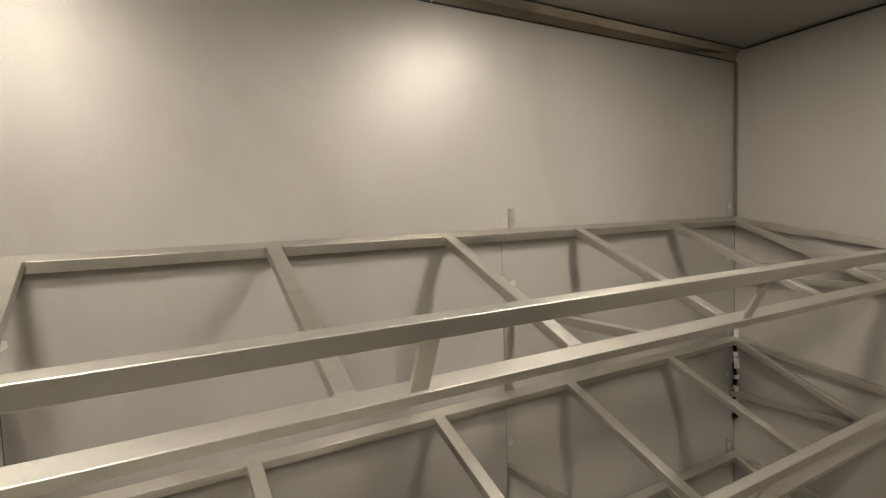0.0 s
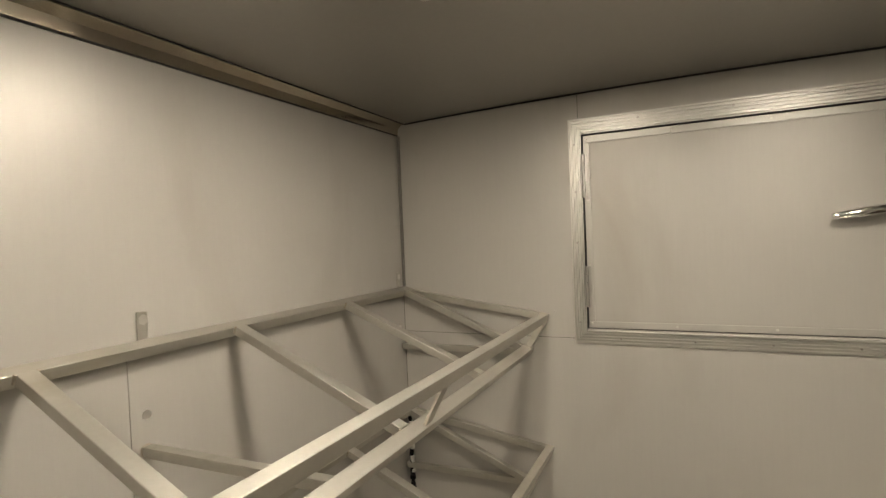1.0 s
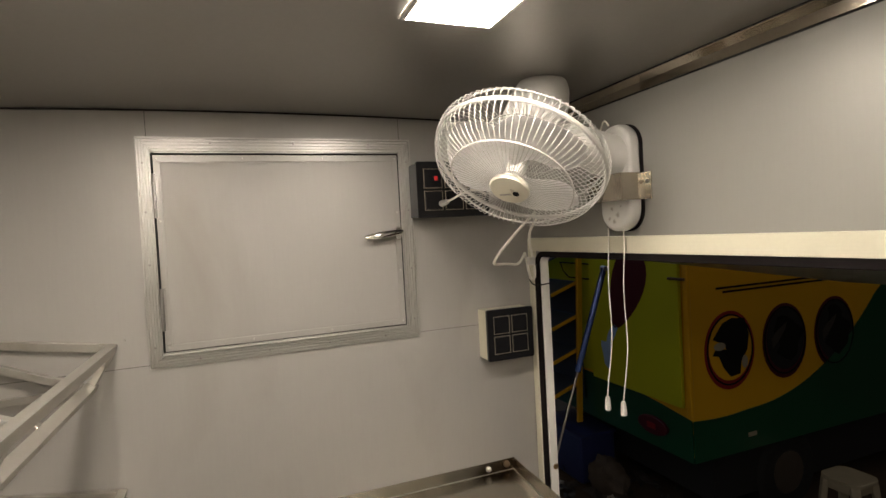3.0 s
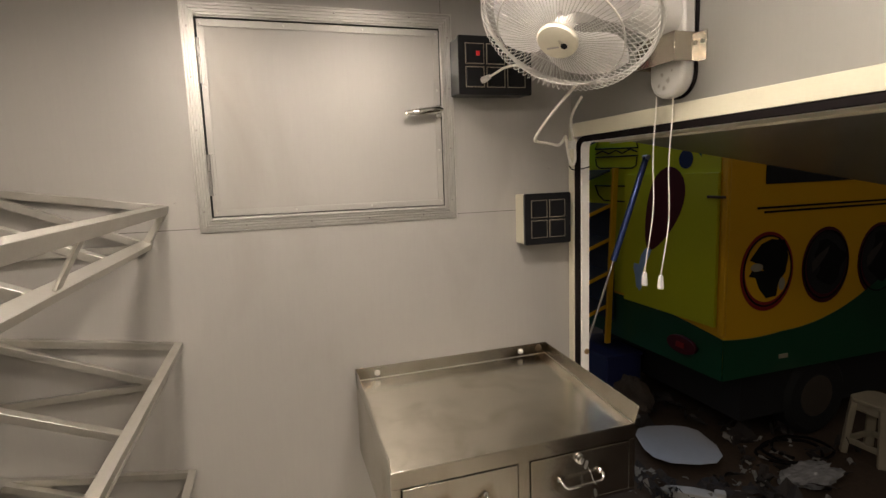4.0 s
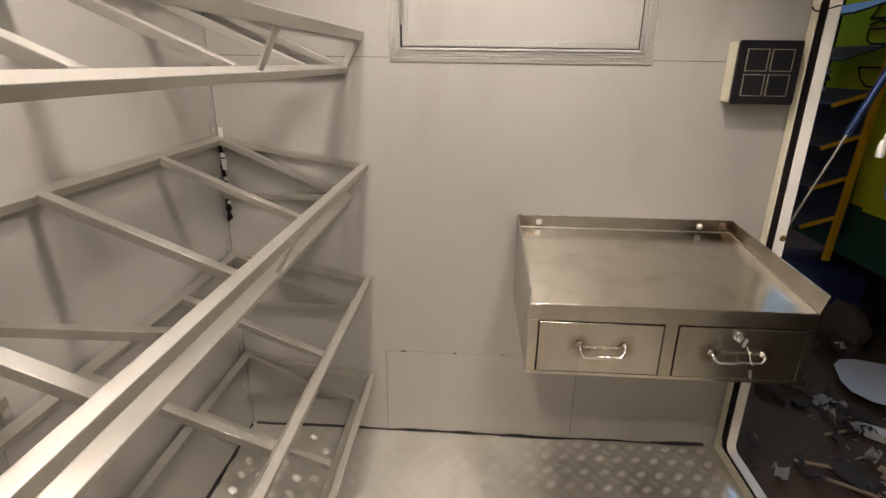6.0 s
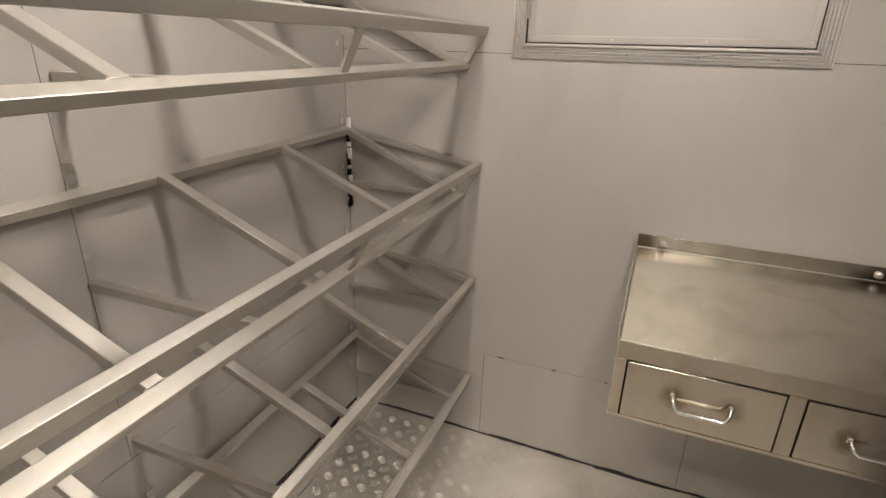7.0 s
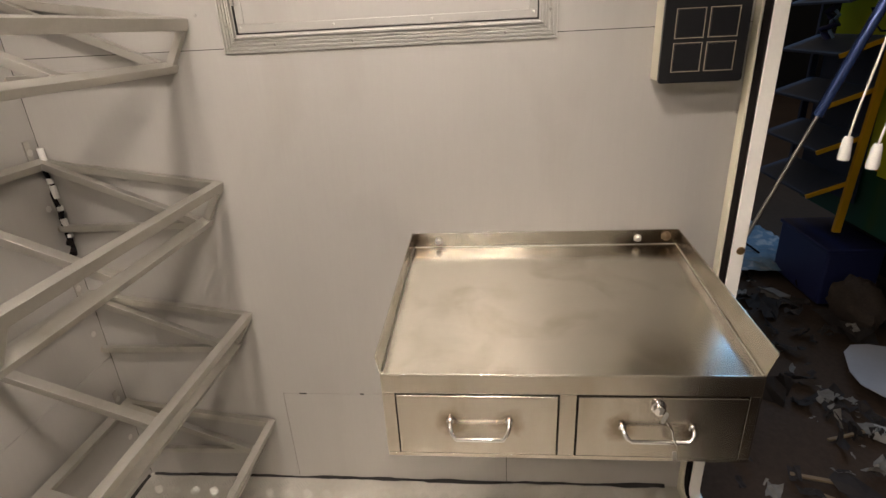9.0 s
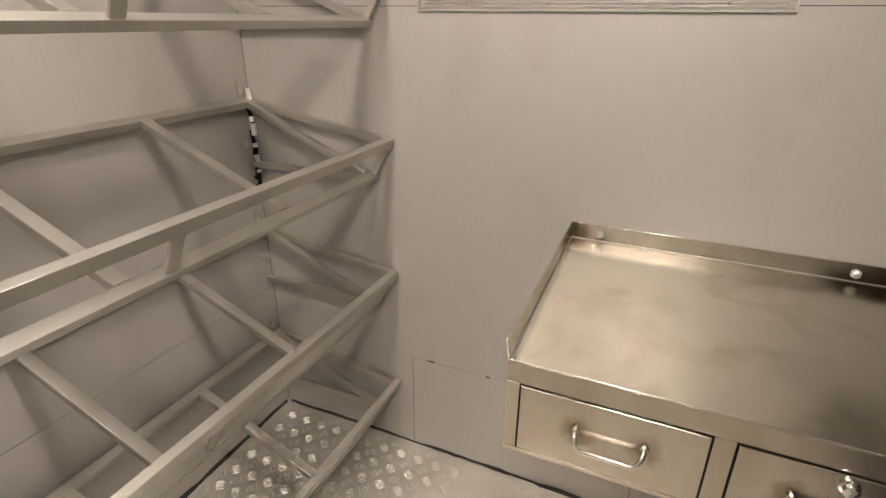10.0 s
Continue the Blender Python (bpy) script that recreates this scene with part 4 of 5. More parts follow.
# mains lead of the fan, looped down to the frame of the opening
lead = thing("power_lead", (1.66, -0.15, 1.50), "white mains lead looping from the fan to the wall", "power lead")
P = [(1.47, -0.05, 1.665), (1.52, -0.02, 1.615), (1.585, 0.0, 1.560), (1.625, 0.0, 1.530), (1.645, -0.02, 1.522), (1.665, -0.06, 1.520), (1.690, -0.11, 1.515), (1.715, -0.14, 1.525), (1.735, -0.165, 1.545)]
def smooth_path(P, n=5):
    P = [Vector(p) for p in P]
    out = []
    for i in range(len(P) - 1):
        a, b, c, d = P[max(i - 1, 0)], P[i], P[i + 1], P[min(i + 2, len(P) - 1)]
        for k in range(n):
            t = k / n
            out.append(0.5 * ((2 * b) + (c - a) * t + (2 * a - 5 * b + 4 * c - d) * t * t + (3 * b - a - 3 * c + d) * t ** 3))
    return out + [P[-1]]


part("lead", pipe(B(), smooth_path(P), 0.0042, 8), CORD, lead, smooth=True)
part("lead", pipe(B(), smooth_path([(1.735, -0.165, 1.545), (1.760, -0.185, 1.520), (1.765, -0.195, 1.480), (1.755, -0.200, 1.455), (1.742, -0.203, 1.470), (1.745, -0.203, 1.510), (1.752, -0.195, 1.60), (1.70, -0.20, 1.66)]), 0.0042, 8), CORD, lead, smooth=True)
part("clip", box(B(), 1.738, 1.758, -0.206, -0.184, 1.505, 1.530), WHITE, lead, "white cable clip", bevel=0.003)
part("tie", pipe(B(), smooth_path([(1.795, -0.214, 1.452), (1.76, -0.205, 1.440), (1.72, -0.205, 1.440), (1.685, -0.22, 1.447)]), 0.002, 6), RUBBER, lead, "loose black tie", smooth=True)

# ---- outside: the closed base under the floor, ground and the parked food truck ----
setting("underframe", box(B(), XW + 0.15, XE - 0.15, YS + 0.20, YN - 0.05, GROUND - 0.02, -0.062), DARKBODY, "plain dark base under the floor", "base")
bm = B()
bmesh.ops.create_grid(bm, x_segments=60, y_segments=60, size=30, matrix=Matrix.Translation((4, -8, GROUND)))
for v in bm.verts:
    v.co.z += 0.03 * noise.noise(v.co * 0.8) if v.co.y < -0.6 else 0.0
setting("ground", bm, EARTH, "dark dirty concrete yard littered with scraps", "ground", smooth=True)
bm = B()
box(bm, -14, 20, -14.2, -14, GROUND - 0.1, 5.0)
box(bm, 14, 14.2, -14, 8, GROUND - 0.1, 5.0)
setting("backdrop", bm, DARKBODY, "dark workshop walls far behind", "wall")

KX, KY, KZ0, KZ1, WAVE = 2.86, -2.0, 0.03, 1.95, 0.31     # corner of the truck's body
truck = thing("food_truck", (4.0, -4.0, GROUND), "parked yellow, lime and green food truck with round pictures", "food truck")
TL, TW = 4.6, 1.75
body = part("body", box(B(), KX, KX + TW, KY - TL, KY, KZ0 + 0.02, KZ1), YELLOW, truck, "orange-yellow painted body", bevel=0.03)
# dark green skirt with its wavy upper edge, along the side and round the back
edge = [(0.0, WAVE)] + [(s, WAVE - 0.015 * math.sin(min(s, 0.5) / 0.5 * math.pi) + min(0.75, 0.304 * max(0, s - 0.45) ** 2.17)) for s in [0.1 * k for k in range(1, 25)]]
bm = slab(B(), [(0.0, KZ0)] + [(2.4, KZ0)] + edge[::-1], 0.006, plane_at((KX - 0.001, KY, 0), (0, -1, 0), (0, 0, 1)))
part("skirt", bm, GREEN, body, "dark green painted skirt with a wavy edge")
bm = slab(B(), [(0.0, KZ0), (0.0, WAVE)] + [(0.1 * k, WAVE + 0.09 * math.sin(min(1, 0.1 * k / 0.9) * math.pi / 2)) for k in range(1, 18)] + [(1.74, KZ0)], 0.006, plane_at((KX + 0.001, KY + 0.0065, 0), (1, 0, 0), (0, 0, 1)))
part("skirt", bm, GREEN, body, "dark green painted skirt with a wavy edge")
part("rear_sheet", box(B(), KX + 0.06, KX + TW - 0.01, KY + 0.0005, KY + 0.006, 0.42, KZ1 - 0.02), LIME, body, "lime green painted rear")
pd = part("rear_door", box(B(), KX + 0.055, KX + 0.985, KY + 0.006, KY + 0.030, 0.385, 1.395), LIME, truck, "lime green rear door panel", bevel=0.0015)
BK = plane_at((0, KY + 0.0305, 0), (-1, 0, 0), (0, 0, 1))
def rear_shape(outline, thick=0.0015):
    return slab(B(), [(-x, z) for x, z in outline], thick, BK)


drum = []
for k in range(28):
    a = k * math.tau / 28
    r = 0.30 * (1 - 0.10 * math.cos(2 * a))
    uu, vv = 0.33 * math.cos(a), 0.165 * math.sin(a) * (1 + 0.35 * math.cos(a))
    t = radians(66)
    drum.append((KX + 0.560 - uu * math.cos(t) + vv * math.sin(t), 1.130 + uu * math.sin(t) + vv * math.cos(t)))
part("painted_drumstick", rear_shape(drum), MAROON, pd, "maroon painted drumstick")
bone = [(KX + 0.69, 0.855), (KX + 0.735, 0.825), (KX + 0.775, 0.775), (KX + 0.80, 0.70), (KX + 0.86, 0.70), (KX + 0.865, 0.66), (KX + 0.845, 0.60), (KX + 0.83, 0.52), (KX + 0.79, 0.49), (KX + 0.765, 0.52), (KX + 0.76, 0.60), (KX + 0.745, 0.68), (KX + 0.69, 0.77), (KX + 0.66, 0.83)]
part("painted_bone", rear_shape(bone), SKYBLUE, pd, "pale blue painted bone")
BU = plane_at((0, KY + 0.0062, 0), (-1, 0, 0), (0, 0, 1))
for pts in ([(0.86, 1.60), (0.89, 1.67), (1.00, 1.72), (1.22, 1.735), (1.36, 1.70), (1.43, 1.62), (0.86, 1.60)], [(0.87, 1.57), (0.96, 1.595), (1.05, 1.565), (1.14, 1.595), (1.23, 1.57), (1.32, 1.60), (1.42, 1.575)],
            [(0.86, 1.54), (1.42, 1.55)], [(0.87, 1.53), (0.88, 1.465), (0.93, 1.445), (1.36, 1.455), (1.41, 1.48), (1.42, 1.54)],
            [(0.83, 1.303), (1.43, 1.305)], [(0.84, 1.30), (0.87, 1.22), (0.92, 1.178), (1.30, 1.18), (1.38, 1.23), (1.42, 1.30)]):
    part("painted_outline", pipe(B(), [BU @ Vector((-(KX + x), z, 0.001)) for x, z in pts], 0.006, 6), INK, body, "black painted outline drawing")
part("painted_leaf", slab(B(), [(-(KX + x), z) for x, z in ((0.22, 1.72), (0.56, 1.70), (0.58, 1.62), (0.42, 1.60), (0.30, 1.575), (0.22, 1.50))], 0.0015, BU), TEAL, body, "teal painted leaf")
part("painted_ball", slab(B(), oval(0.13, 0.13, 20, -(KX + 0.36), 1.49), 0.0022, BU), STRUTBLUE, body, "dark blue painted ball")
part("corner_strip", box(B(), KX - 0.004, KX + 0.045, KY - 0.02, KY + 0.008, 0.33, KZ1), YELLOW, body, bevel=0.01)
part("latch", box(B(), KX - 0.012, KX + 0.13, KY + 0.030, KY + 0.046, 1.232, 1.250), RUSTY, pd, "steel door latch bar", bevel=0.004)
part("door_stop", lathe(B(), [(0.020, 0), (0.020, 0.012), (0.010, 0.020)], 14, plane_at((KX + 0.60, KY + 0.007, 0.395), (-1, 0, 0), (0, 0, 1))), STEEL, truck, smooth=True)
tl = part("tail_lamp", slab(B(), oval(0.28, 0.13, 28, -(KX + 0.34), 0.185), 0.028, plane_at((0, KY + 0.0067, 0), (-1, 0, 0), (0, 0, 1))), MAROON, truck, "dark red oval rear lamp", bevel=0.006)
part("lens", box(B(), KX + 0.30, KX + 0.38, KY + 0.0352, KY + 0.040, 0.165, 0.205), REDPAINT, tl, "bright red lens", bevel=0.004)
SM = plane_at((KX - 0.0008, 0, 0), (0, -1, 0), (0, 0, 1))
for i, (cy, w) in enumerate(((-2.345, 0.455), (-2.875, 0.44), (-3.405, 0.44))):
    rim = part("picture_rim", slab(B(), oval(w, 0.53, 40, -cy, 0.735), 0.004, SM), REDPAINT if i == 0 else MAROON, body, "dark red oval rim")
    part("picture_field", slab(B(), oval(w - 0.065, 0.435, 40, -cy + 0.004, 0.748), 0.0055, SM), YELLOW if i == 0 else DARKBODY, rim, "oval picture field")
    part("picture_line", pipe(B(), [SM @ Vector((-cy + 0.205 * math.cos(k * math.tau / 32), 0.738 + 0.235 * math.sin(k * math.tau / 32), 0.005)) for k in range(32)], 0.006, 6, closed=True), INK, rim)
    if i == 0:
        bird = [(-0.162, 0.073), (-0.067, 0.174), (0.021, 0.202), (0.143, 0.190), (0.181, 0.081), (0.160, -0.029), (0.101, -0.095), (0.086, -0.183),
                (-0.004, -0.192), (-0.069, -0.125), (-0.108, -0.045), (-0.165, -0.034), (-0.135, 0.009), (-0.031, -0.005), (-0.104, 0.051)]
        part("picture_shape", slab(B(), [(-cy + p * 0.97, 0.748 + q) for p, q in bird], 0.007, SM), INK, rim, "plain black shape")
        for p, q, w2, h2 in ((-0.095, 0.022, 0.105, 0.055), (0.128, -0.105, 0.055, 0.090)):
            part("picture_spot", slab(B(), oval(w2, h2, 16, -cy + p, 0.748 + q), 0.008, SM), PALE, rim, "plain pale spot")
    else:
        blot = [(-cy + (0.125 + 0.03 * math.sin(3 * a + i) + 0.02 * math.sin(7 * a)) * math.cos(a) + 0.02, 0.752 + (0.17 + 0.03 * math.cos(2 * a + i)) * math.sin(a)) for a in [k * math.tau / 40 for k in range(40)]]
        part("picture_shape", slab(B(), blot, 0.007, SM), INK, rim, "plain black shape")
        part("picture_spot", slab(B(), [(-cy + p, 0.738 + q) for p, q in ((-0.14, 0.02), (-0.09, 0.07), (0.02, 0.13), (0.0, 0.08), (-0.07, 0.0), (-0.13, -0.05))], 0.008, SM), SCRAP, rim, "plain grey streak")
part("reflector", box(B(), KX - 0.012, KX - 0.0015, -2.56, -2.48, 0.120, 0.150), PALE, body, "small pale side reflector", bevel=0.003)
for z, y0 in ((1.150, -2.24), (1.122, -2.30)):
    part("stripe", box(B(), KX - 0.003, KX - 0.0008, -5.5, y0, z, z + 0.014), INK, body, "thin black stripe")
part("side_window", box(B(), KX - 0.006, KX - 0.0008, -5.5, -2.30, 1.31, 1.62), DARKBODY, truck, "dark side window band", bevel=0.002)
part("underbody", box(B(), KX + 0.08, KX + TW - 0.08, KY - TL + 0.1, KY - 0.25, GROUND + 0.22, KZ0 + 0.02), DARKBODY, truck)
for x in (KX + 0.14, KX + TW - 0.14):
    for y in (KY - 0.95, KY - TL + 0.8):
        w = part("wheel", lathe(B(), [(0.12, -0.08), (0.26, -0.09), (0.30, -0.06), (0.30, 0.06), (0.26, 0.09), (0.12, 0.08)], 28, plane_at((x, y, GROUND + 0.30), (0, 1, 0), (0, 0, 1))), TYRE, truck, "black tyre", smooth=True)
        part("rim", lathe(B(), [(0.155, -0.084), (0.15, 0.084)], 20, plane_at((x, y, GROUND + 0.30), (0, 1, 0), (0, 0, 1))), STEEL, w)

# step ladder at the truck's back door
st = thing("step_ladder", (4.2, -1.85, GROUND), "dark blue steps with yellow side rails behind the truck", "step ladder")
part("side_rail", bar(B(), (3.915, -1.93, 1.45), (3.965, -1.90, -0.02), 0.045, 0.03, (1, 0, 0)), YELLOW, st, "yellow side rail", bevel=0.004)
part("side_rail", bar(B(), (4.66, -1.93, 1.45), (4.665, -1.92, 0.20), 0.045, 0.03, (1, 0, 0)), STEPBLUE, st, bevel=0.004)
for k in range(6):
    z = 0.225 + 0.28 * k
    y = -1.93 - 0.004 * k
    part("tread", slab(B(), [(y + 0.26, z - 0.006), (y + 0.26, z + 0.010), (y + 0.01, z + 0.098), (y + 0.01, z + 0.078)], 0.66, plane_at((3.99, 0, 0), (0, 1, 0), (0, 0, 1))), STEPBLUE, st, "dark blue-grey chequered tread", bevel=0.004)
    if k < 4:
        part("bracket", bar(B(), (3.972, y + 0.26, z - 0.004), (3.972, y + 0.01, z + 0.085), 0.016, 0.026), YELLOW, st, "yellow tread bracket", bevel=0.002)
# added dark sheet, put in to darken the shadowed gaps between the treads
part("dark_panel", box(B(), 3.995, 4.645, -1.986, -1.976, 0.16, 1.13), STEPBLUE, st, "added dark sheet that blacks out the gaps between the treads")
part("strap", pipe(B(), [(4.44 + 0.05 * math.sin(k * 1.7 + 1), -1.87 + 0.012 * math.cos(k * 2.4), 1.07 + 0.034 * k) for k in range(8)], 0.011, 8), SKYBLUE, st, "pale blue strap", smooth=True)
part("strap", pipe(B(), [(4.45 + 0.06 * math.sin(k * 2.1), -1.88 + 0.01 * k % 0.05, 1.05 + 0.035 * k) for k in range(9)], 0.022, 8), CRATE, st, "dark blue strap bundle", smooth=True)

# plastic stool
sx, sy = 2.55, -3.02
so = thing("plastic_stool", (sx, sy, GROUND), "dirty beige moulded plastic stool on the ground", "stool")
zt = GROUND + 0.41
part("seat", slab(B(), rounded(0.26, 0.26, 0.07), 0.03, Matrix.Translation((sx, sy, zt - 0.03))), STOOL, so, bevel=0.008)
for a, b in ((-1, -1), (-1, 1), (1, -1), (1, 1)):
    part("leg", bar(B(), (sx + a * 0.095, sy + b * 0.095, zt - 0.028), (sx + a * 0.125, sy + b * 0.125, GROUND + 0.002), 0.055, 0.04, (a, b, 0)), STOOL, so, bevel=0.008)
for a, b, c, d in ((-1, -1, 1, -1), (1, -1, 1, 1), (1, 1, -1, 1), (-1, 1, -1, -1)):
    part("apron", bar(B(), (sx + a * 0.095, sy + b * 0.095, zt - 0.06), (sx + c * 0.095, sy + d * 0.095, zt - 0.06), 0.015, 0.06), STOOL, so, bevel=0.004)
    part("stretcher", bar(B(), (sx + a * 0.115, sy + b * 0.115, GROUND + 0.10), (sx + c * 0.115, sy + d * 0.115, GROUND + 0.10), 0.02, 0.04), STOOL, so, bevel=0.004)

# navy crate, tarpaulin, white board and litter on the ground
cr = thing("plastic_crate", (4.27, -2.02, GROUND), "navy blue plastic crate lying on the ground", "crate")
bm = B()
box(bm, 3.90, 4.50, -2.20, -1.85, GROUND + 0.025, GROUND + 0.42)
part("tub", bm, CRATE, cr, bevel=0.02)
part("rim", box(B(), 3.89, 4.51, -2.21, -1.84, GROUND + 0.405, GROUND + 0.435), CRATE, cr, bevel=0.01)
sk = thing("scrap_sack", (3.72, -1.98, GROUND), "slumped brown sack leaning beside the crate", "sack")
bm = B()
bmesh.ops.create_icosphere(bm, subdivisions=4, radius=1.0)
for v in bm.verts:
    d = v.co.copy()
    f = 1 + 0.30 * noise.noise(d * 1.3) + 0.20 * abs(noise.noise(d * 3.1)) + 0.07 * noise.noise(d * 8)
    v.co = Vector((3.72 + 0.17 * d.x * f, -1.98 + 0.12 * d.y * f, max(GROUND + 0.022, GROUND + 0.13 + (0.15 * d.z + 0.05 * d.x) * f)))
part("cloth", bm, SACKING, sk, smooth=True)
cb = thing("carton", (3.98, -1.62, GROUND), "small pale crushed carton on the ground", "carton")
part("box_body", slab(B(), [(-0.075, -0.05), (0.07, -0.055), (0.08, 0.045), (-0.065, 0.055)], 0.06, Matrix.Translation((3.98, -1.62, GROUND + 0.025)) @ Matrix.Rotation(0.5, 4, "Z") @ Matrix.Rotation(0.12, 4, "X")), PAPER, cb, bevel=0.004)
part("flap", slab(B(), [(-0.07, 0.0), (0.07, 0.0), (0.06, 0.05), (-0.055, 0.055)], 0.003, Matrix.Translation((3.96, -1.57, GROUND + 0.09)) @ Matrix.Rotation(0.5, 4, "Z") @ Matrix.Rotation(0.7, 4, "X")), PAPER, cb)
bm = B()
bmesh.ops.create_grid(bm, x_segments=60, y_segments=40, size=0.5, matrix=Matrix.Translation((5.25, -1.66, GROUND + 0.065)) @ Matrix.Diagonal((1.8, 0.9, 1, 1)))
for v in bm.verts:
    v.co.z += 0.030 * noise.noise(v.co * 3.1) + 0.034 * abs(noise.noise(v.co * 9.0)) + 0.016 * noise.noise(v.co * 22.0)
setting("tarpaulin", bm, TARP, "crumpled pale blue tarpaulin spread on the ground", "tarpaulin", smooth=True, kind="")
for k, (y, a) in enumerate(((-1.62, 0.3), (-1.78, -0.4))):
    hs = thing("ground_cable", (5.0, y, GROUND + 0.1), "black cable lying across the tarpaulin", "cable")
    part("cable", pipe(B(), smooth_path([(4.62 + 0.16 * j, y + 0.035 * math.sin(j * 0.9 + a), GROUND + 0.10 + 0.012 * math.sin(j * 2.0)) for j in range(8)], 4), 0.009, 6), RUBBER, hs, smooth=True)
LX, LY = 3.07, -1.84
bm = slab(B(), [(-0.23, -0.19), (-0.17, -0.26), (-0.08, -0.29), (0.10, -0.285), (0.19, -0.24), (0.24, -0.14), (0.255, 0.08), (0.23, 0.20), (0.15, 0.28), (-0.02, 0.31), (-0.14, 0.29), (-0.22, 0.20), (-0.25, 0.05)], 0.006,
          Matrix.Translation((LX, LY, GROUND + 0.075)) @ Matrix.Rotation(radians(70), 4, "Z") @ Matrix.Rotation(radians(3), 4, "X"))
setting("board_offcut", bm, LIDMAT, "rounded white board offcut lying on the ground", "board offcut", bevel=0.002, kind="")

fb = thing("foam_block", (2.59, -1.555, GROUND), "white foam packing block lying on the ground", "foam block")
part("block", slab(B(), [(-0.15, -0.035), (0.14, -0.045), (0.155, 0.03), (-0.02, 0.045), (-0.145, 0.03)], 0.045, Matrix.Translation((2.59, -1.555, GROUND + 0.02)) @ Matrix.Rotation(radians(-128), 4, "Z")), FOAM, fb, bevel=0.006)
part("lug", slab(B(), rounded(0.06, 0.05, 0.012), 0.03, Matrix.Translation((2.51, -1.655, GROUND + 0.055)) @ Matrix.Rotation(radians(-128), 4, "Z")), FOAM, fb, bevel=0.005)
for x0, y0, x1, y1, w in ((2.41, -0.95, 2.35, -1.16, 0.018), (2.18, -1.84, 2.01, -1.96, 0.040), (2.38, -1.88, 2.28, -1.94, 0.022), (2.30, -1.02, 2.16, -1.24, 0.016), (2.62, -1.22, 2.70, -1.50, 0.014), (2.05, -1.55, 2.22, -1.50, 0.025)):
    wo = thing("wood_offcut", ((x0 + x1) / 2, (y0 + y1) / 2, GROUND), "thin raw wood strip lying among scraps", "wood offcut", "wood strips on the ground")
    part("strip", bar(B(), (x0, y0, GROUND + 0.034), (x1, y1, GROUND + 0.040), w, 0.012), LATH, wo, bevel=0.002)
for dx in (0.0, -0.055):
    bo = thing("board_piece", (2.34 + dx, -1.385 - dx * 0.4, GROUND), "small yellowish board piece lying on the ground", "board piece", "board pieces")
    part("piece", slab(B(), [(-0.075, -0.022), (0.075, -0.026), (0.070, 0.022), (-0.07, 0.024)], 0.010, Matrix.Translation((2.34 + dx, -1.385 - dx * 0.4, GROUND + 0.028)) @ Matrix.Rotation(radians(-136), 4, "Z")), LATH, bo, bevel=0.002)
bg = thing("plastic_bag", (2.50, -2.36, GROUND), "crumpled cloudy plastic bag on the ground", "plastic bag")
bm = B()
bmesh.ops.create_icosphere(bm, subdivisions=4, radius=1.0)
for v in bm.verts:
    d = v.co.copy()
    f = 1 + 0.35 * noise.noise(d * 1.6) + 0.28 * abs(noise.noise(d * 4.0)) + 0.10 * noise.noise(d * 11)
    v.co = Vector((2.50 + 0.10 * d.x * f, -2.36 + 0.19 * d.y * f, max(GROUND + 0.02, GROUND + 0.045 + 0.055 * d.z * f)))
part("film", bm, FILM, bg)
cc = thing("ground_cable", (2.75, -2.30, GROUND), "black cable coiled loosely on the ground", "cable")
part("cable", pipe(B(), smooth_path([(2.72 + 0.16 * math.cos(k * 1.05) + 0.02 * k % 0.05, -2.45 + 0.22 * math.sin(k * 1.05) - 0.012 * k, GROUND + 0.045 + 0.004 * (k % 3)) for k in range(15)], 5), 0.010, 6), RUBBER, cc, smooth=True)

rnd = random.Random(11)
def litter(mat, count, name, label, size, cx, cy, sx, sy):
    """Crumpled scraps: small bent sheets lying every way on the ground."""
    bm = B()
    for _ in range(count):
        x, y = rnd.gauss(cx, sx), rnd.gauss(cy, sy)
        if y > YS - 0.45 or ((x - LX) ** 2 + (y - LY) ** 2 < 0.17):
            continue
        m = Matrix.Translation((x, y, GROUND + 0.04 + rnd.random() * 0.03)) @ Euler((rnd.gauss(0, 0.45), rnd.gauss(0, 0.45), rnd.random() * 6.3)).to_matrix().to_4x4()
        s = size * (0.35 + rnd.random() ** 2 * 1.7)
        w, n = s * (0.25 + 0.7 * rnd.random()), 4
        g = [[bm.verts.new(m @ Vector((s * (i / 3 - 0.5) * 2 + rnd.gauss(0, 0.12) * s, w * (j / 3 - 0.5) * 2 + rnd.gauss(0, 0.12) * w, rnd.gauss(0, 0.16) * s))) for j in range(n)] for i in range(n)]
        for i in range(n - 1):
            for j in range(n - 1):
                bm.faces.new((g[i][j], g[i + 1][j], g[i + 1][j + 1], g[i][j + 1]))
    return setting(name, bm, mat, label, "litter", kind="stuff")


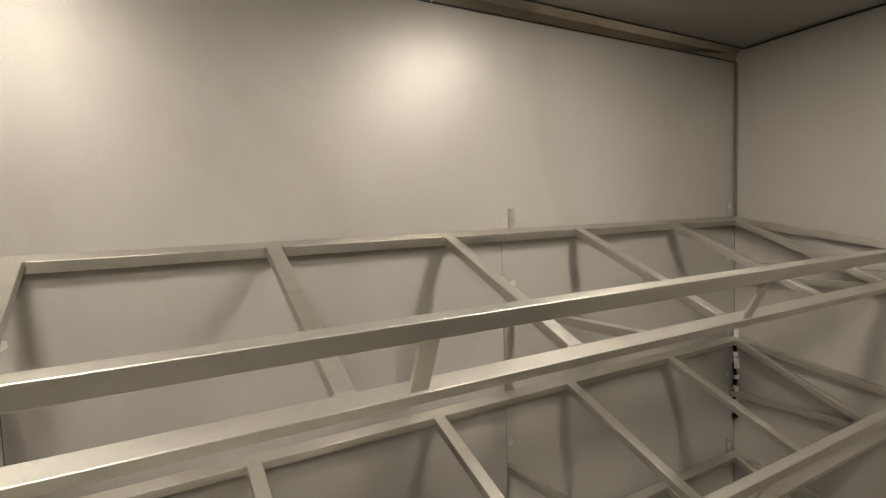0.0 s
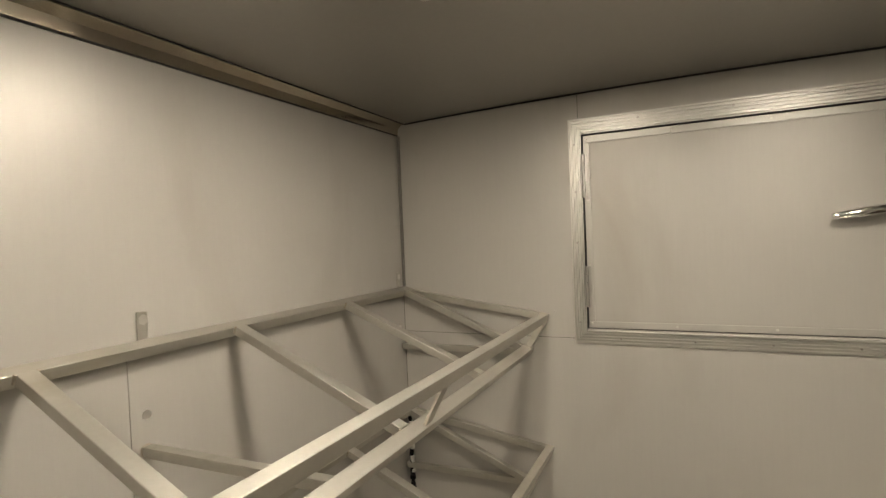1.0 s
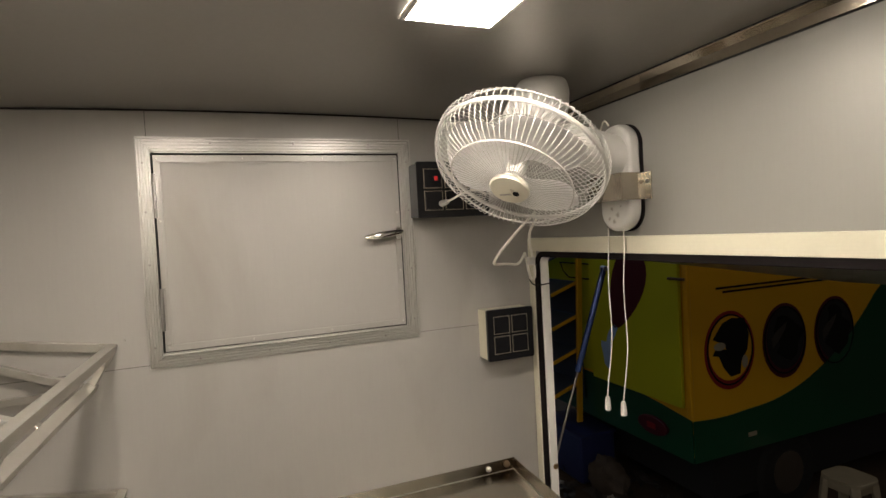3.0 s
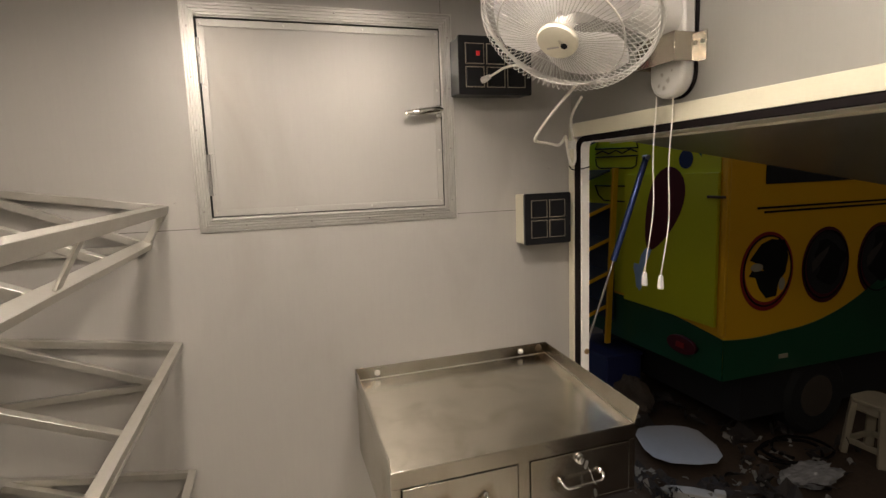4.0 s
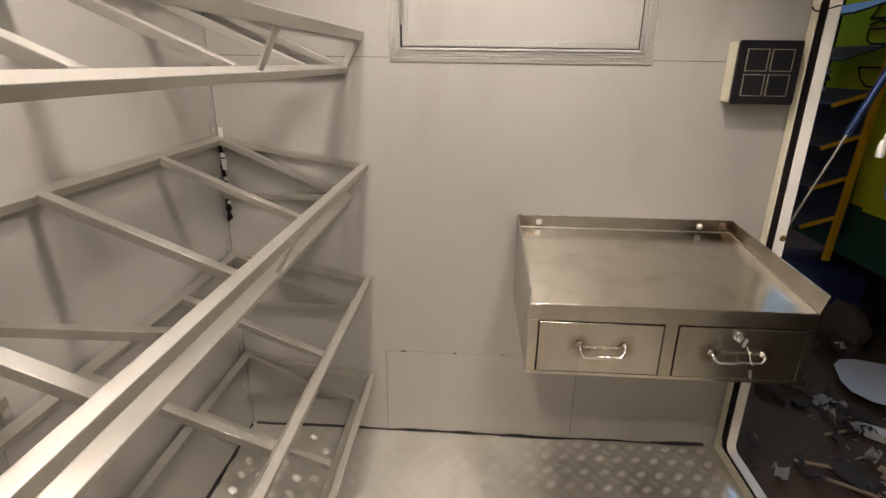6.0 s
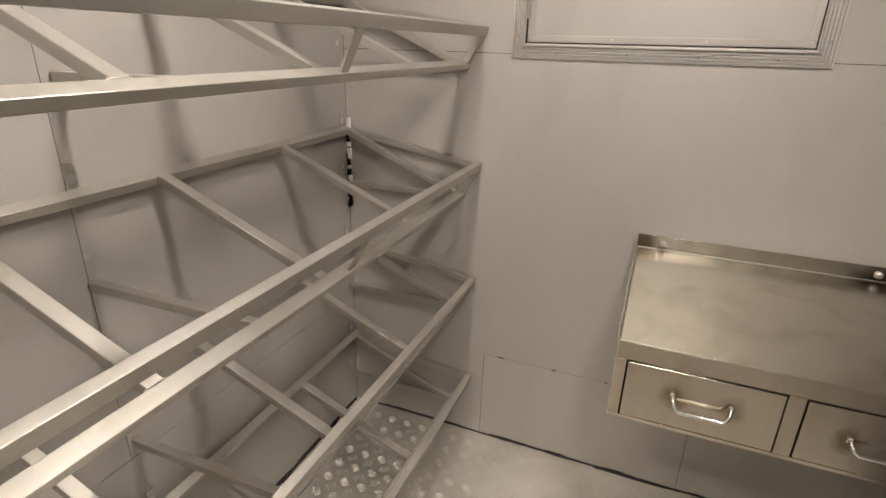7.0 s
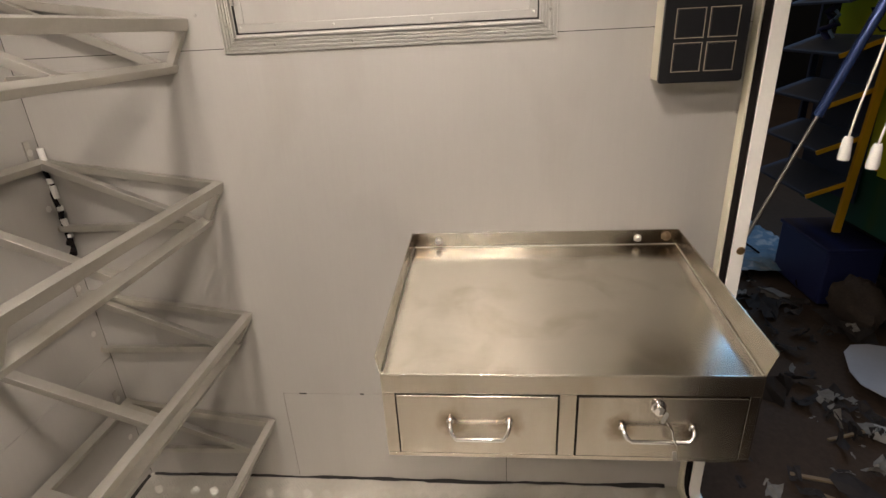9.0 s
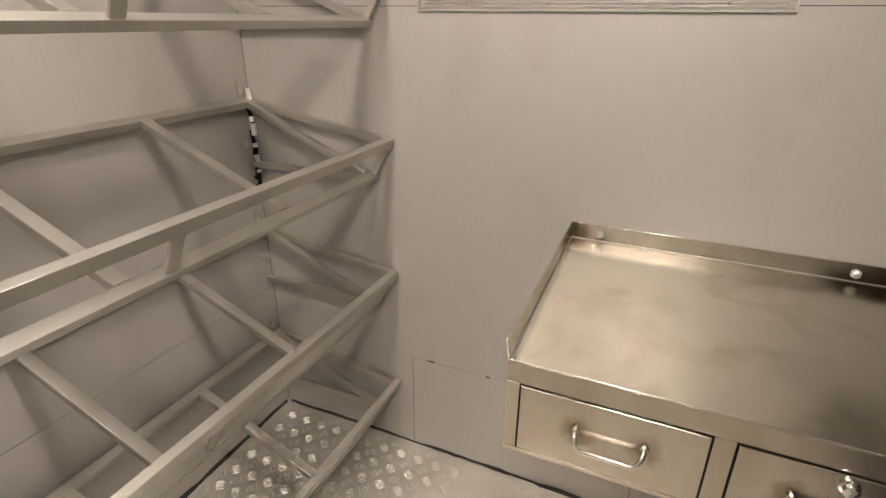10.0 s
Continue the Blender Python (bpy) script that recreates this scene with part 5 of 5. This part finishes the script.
litter(PAPER, 150, "paper_litter", "torn pale paper and packing scraps on the ground", 0.022, 2.60, -1.72, 0.42, 0.42)
litter(SCRAP, 260, "dark_litter", "dark scraps and offcuts on the ground", 0.05, 2.9, -1.85, 0.6, 0.5)
litter(PINK, 55, "plastic_litter", "pale pink plastic waste on the ground", 0.040, 2.17, -1.68, 0.13, 0.14)
litter(PAPER, 12, "paper_litter", "torn pale paper and packing scraps on the ground", 0.045, 4.1, -1.45, 0.50, 0.20)
litter(SCRAP, 45, "dark_litter", "dark scraps and offcuts on the ground", 0.036, 4.0, -1.45, 0.5, 0.25)

# ---- raised treads of the chequer plate ----
def treads():
    """Groups of five low bars, set crosswise by turns, on a lattice along the walls."""
    px, py, Lb, W, Hh, gap = 0.0336, 0.03105, 0.0150, 0.0013, 0.0011, 0.0074
    verts, faces = [], []
    for i in range(int((1.80 - XW) / px)):
        for j in range(int((1.45 - YS) / py)):
            if (i + j) % 2:
                continue
            cx, cy = 1.775 + px - px * i, 1.403 + py - py * j
            ux, uy = (0.7071, 0.7071) if i % 2 == 0 else (0.7071, -0.7071)
            vx, vy = -uy, ux
            for k in (-2, -1, 0, 1, 2):
                ox, oy = cx + vx * gap * k, cy + vy * gap * k
                if not (XW < ox < XE - 0.016 and YS + 0.03 < oy < YN - 0.016):
                    continue
                l = Lb * (0.8 if abs(k) > 1 else 1.0)
                b = len(verts)
                for s, t, h in ((-1, 0, 0), (-0.55, -1, 0), (0.55, -1, 0), (1, 0, 0), (0.55, 1, 0), (-0.55, 1, 0), (-0.5, 0, 1), (0.5, 0, 1)):
                    verts.append((ox + ux * l * s + vx * W * t, oy + uy * l * s + vy * W * t, 0.0002 + Hh * h))
                for f in ((0, 1, 6), (1, 2, 7, 6), (2, 3, 7), (3, 4, 7), (4, 5, 6, 7), (5, 0, 6)):
                    faces.append([b + q for q in f])
    me = bpy.data.meshes.new("treads")
    me.from_pydata(verts, [], faces)
    me.materials.append(TREADBAR)
    ob = new("treads", me)
    ob.parent = floor
    return tagged(ob, "raised five-bar treads", kind="stuff")


treads()
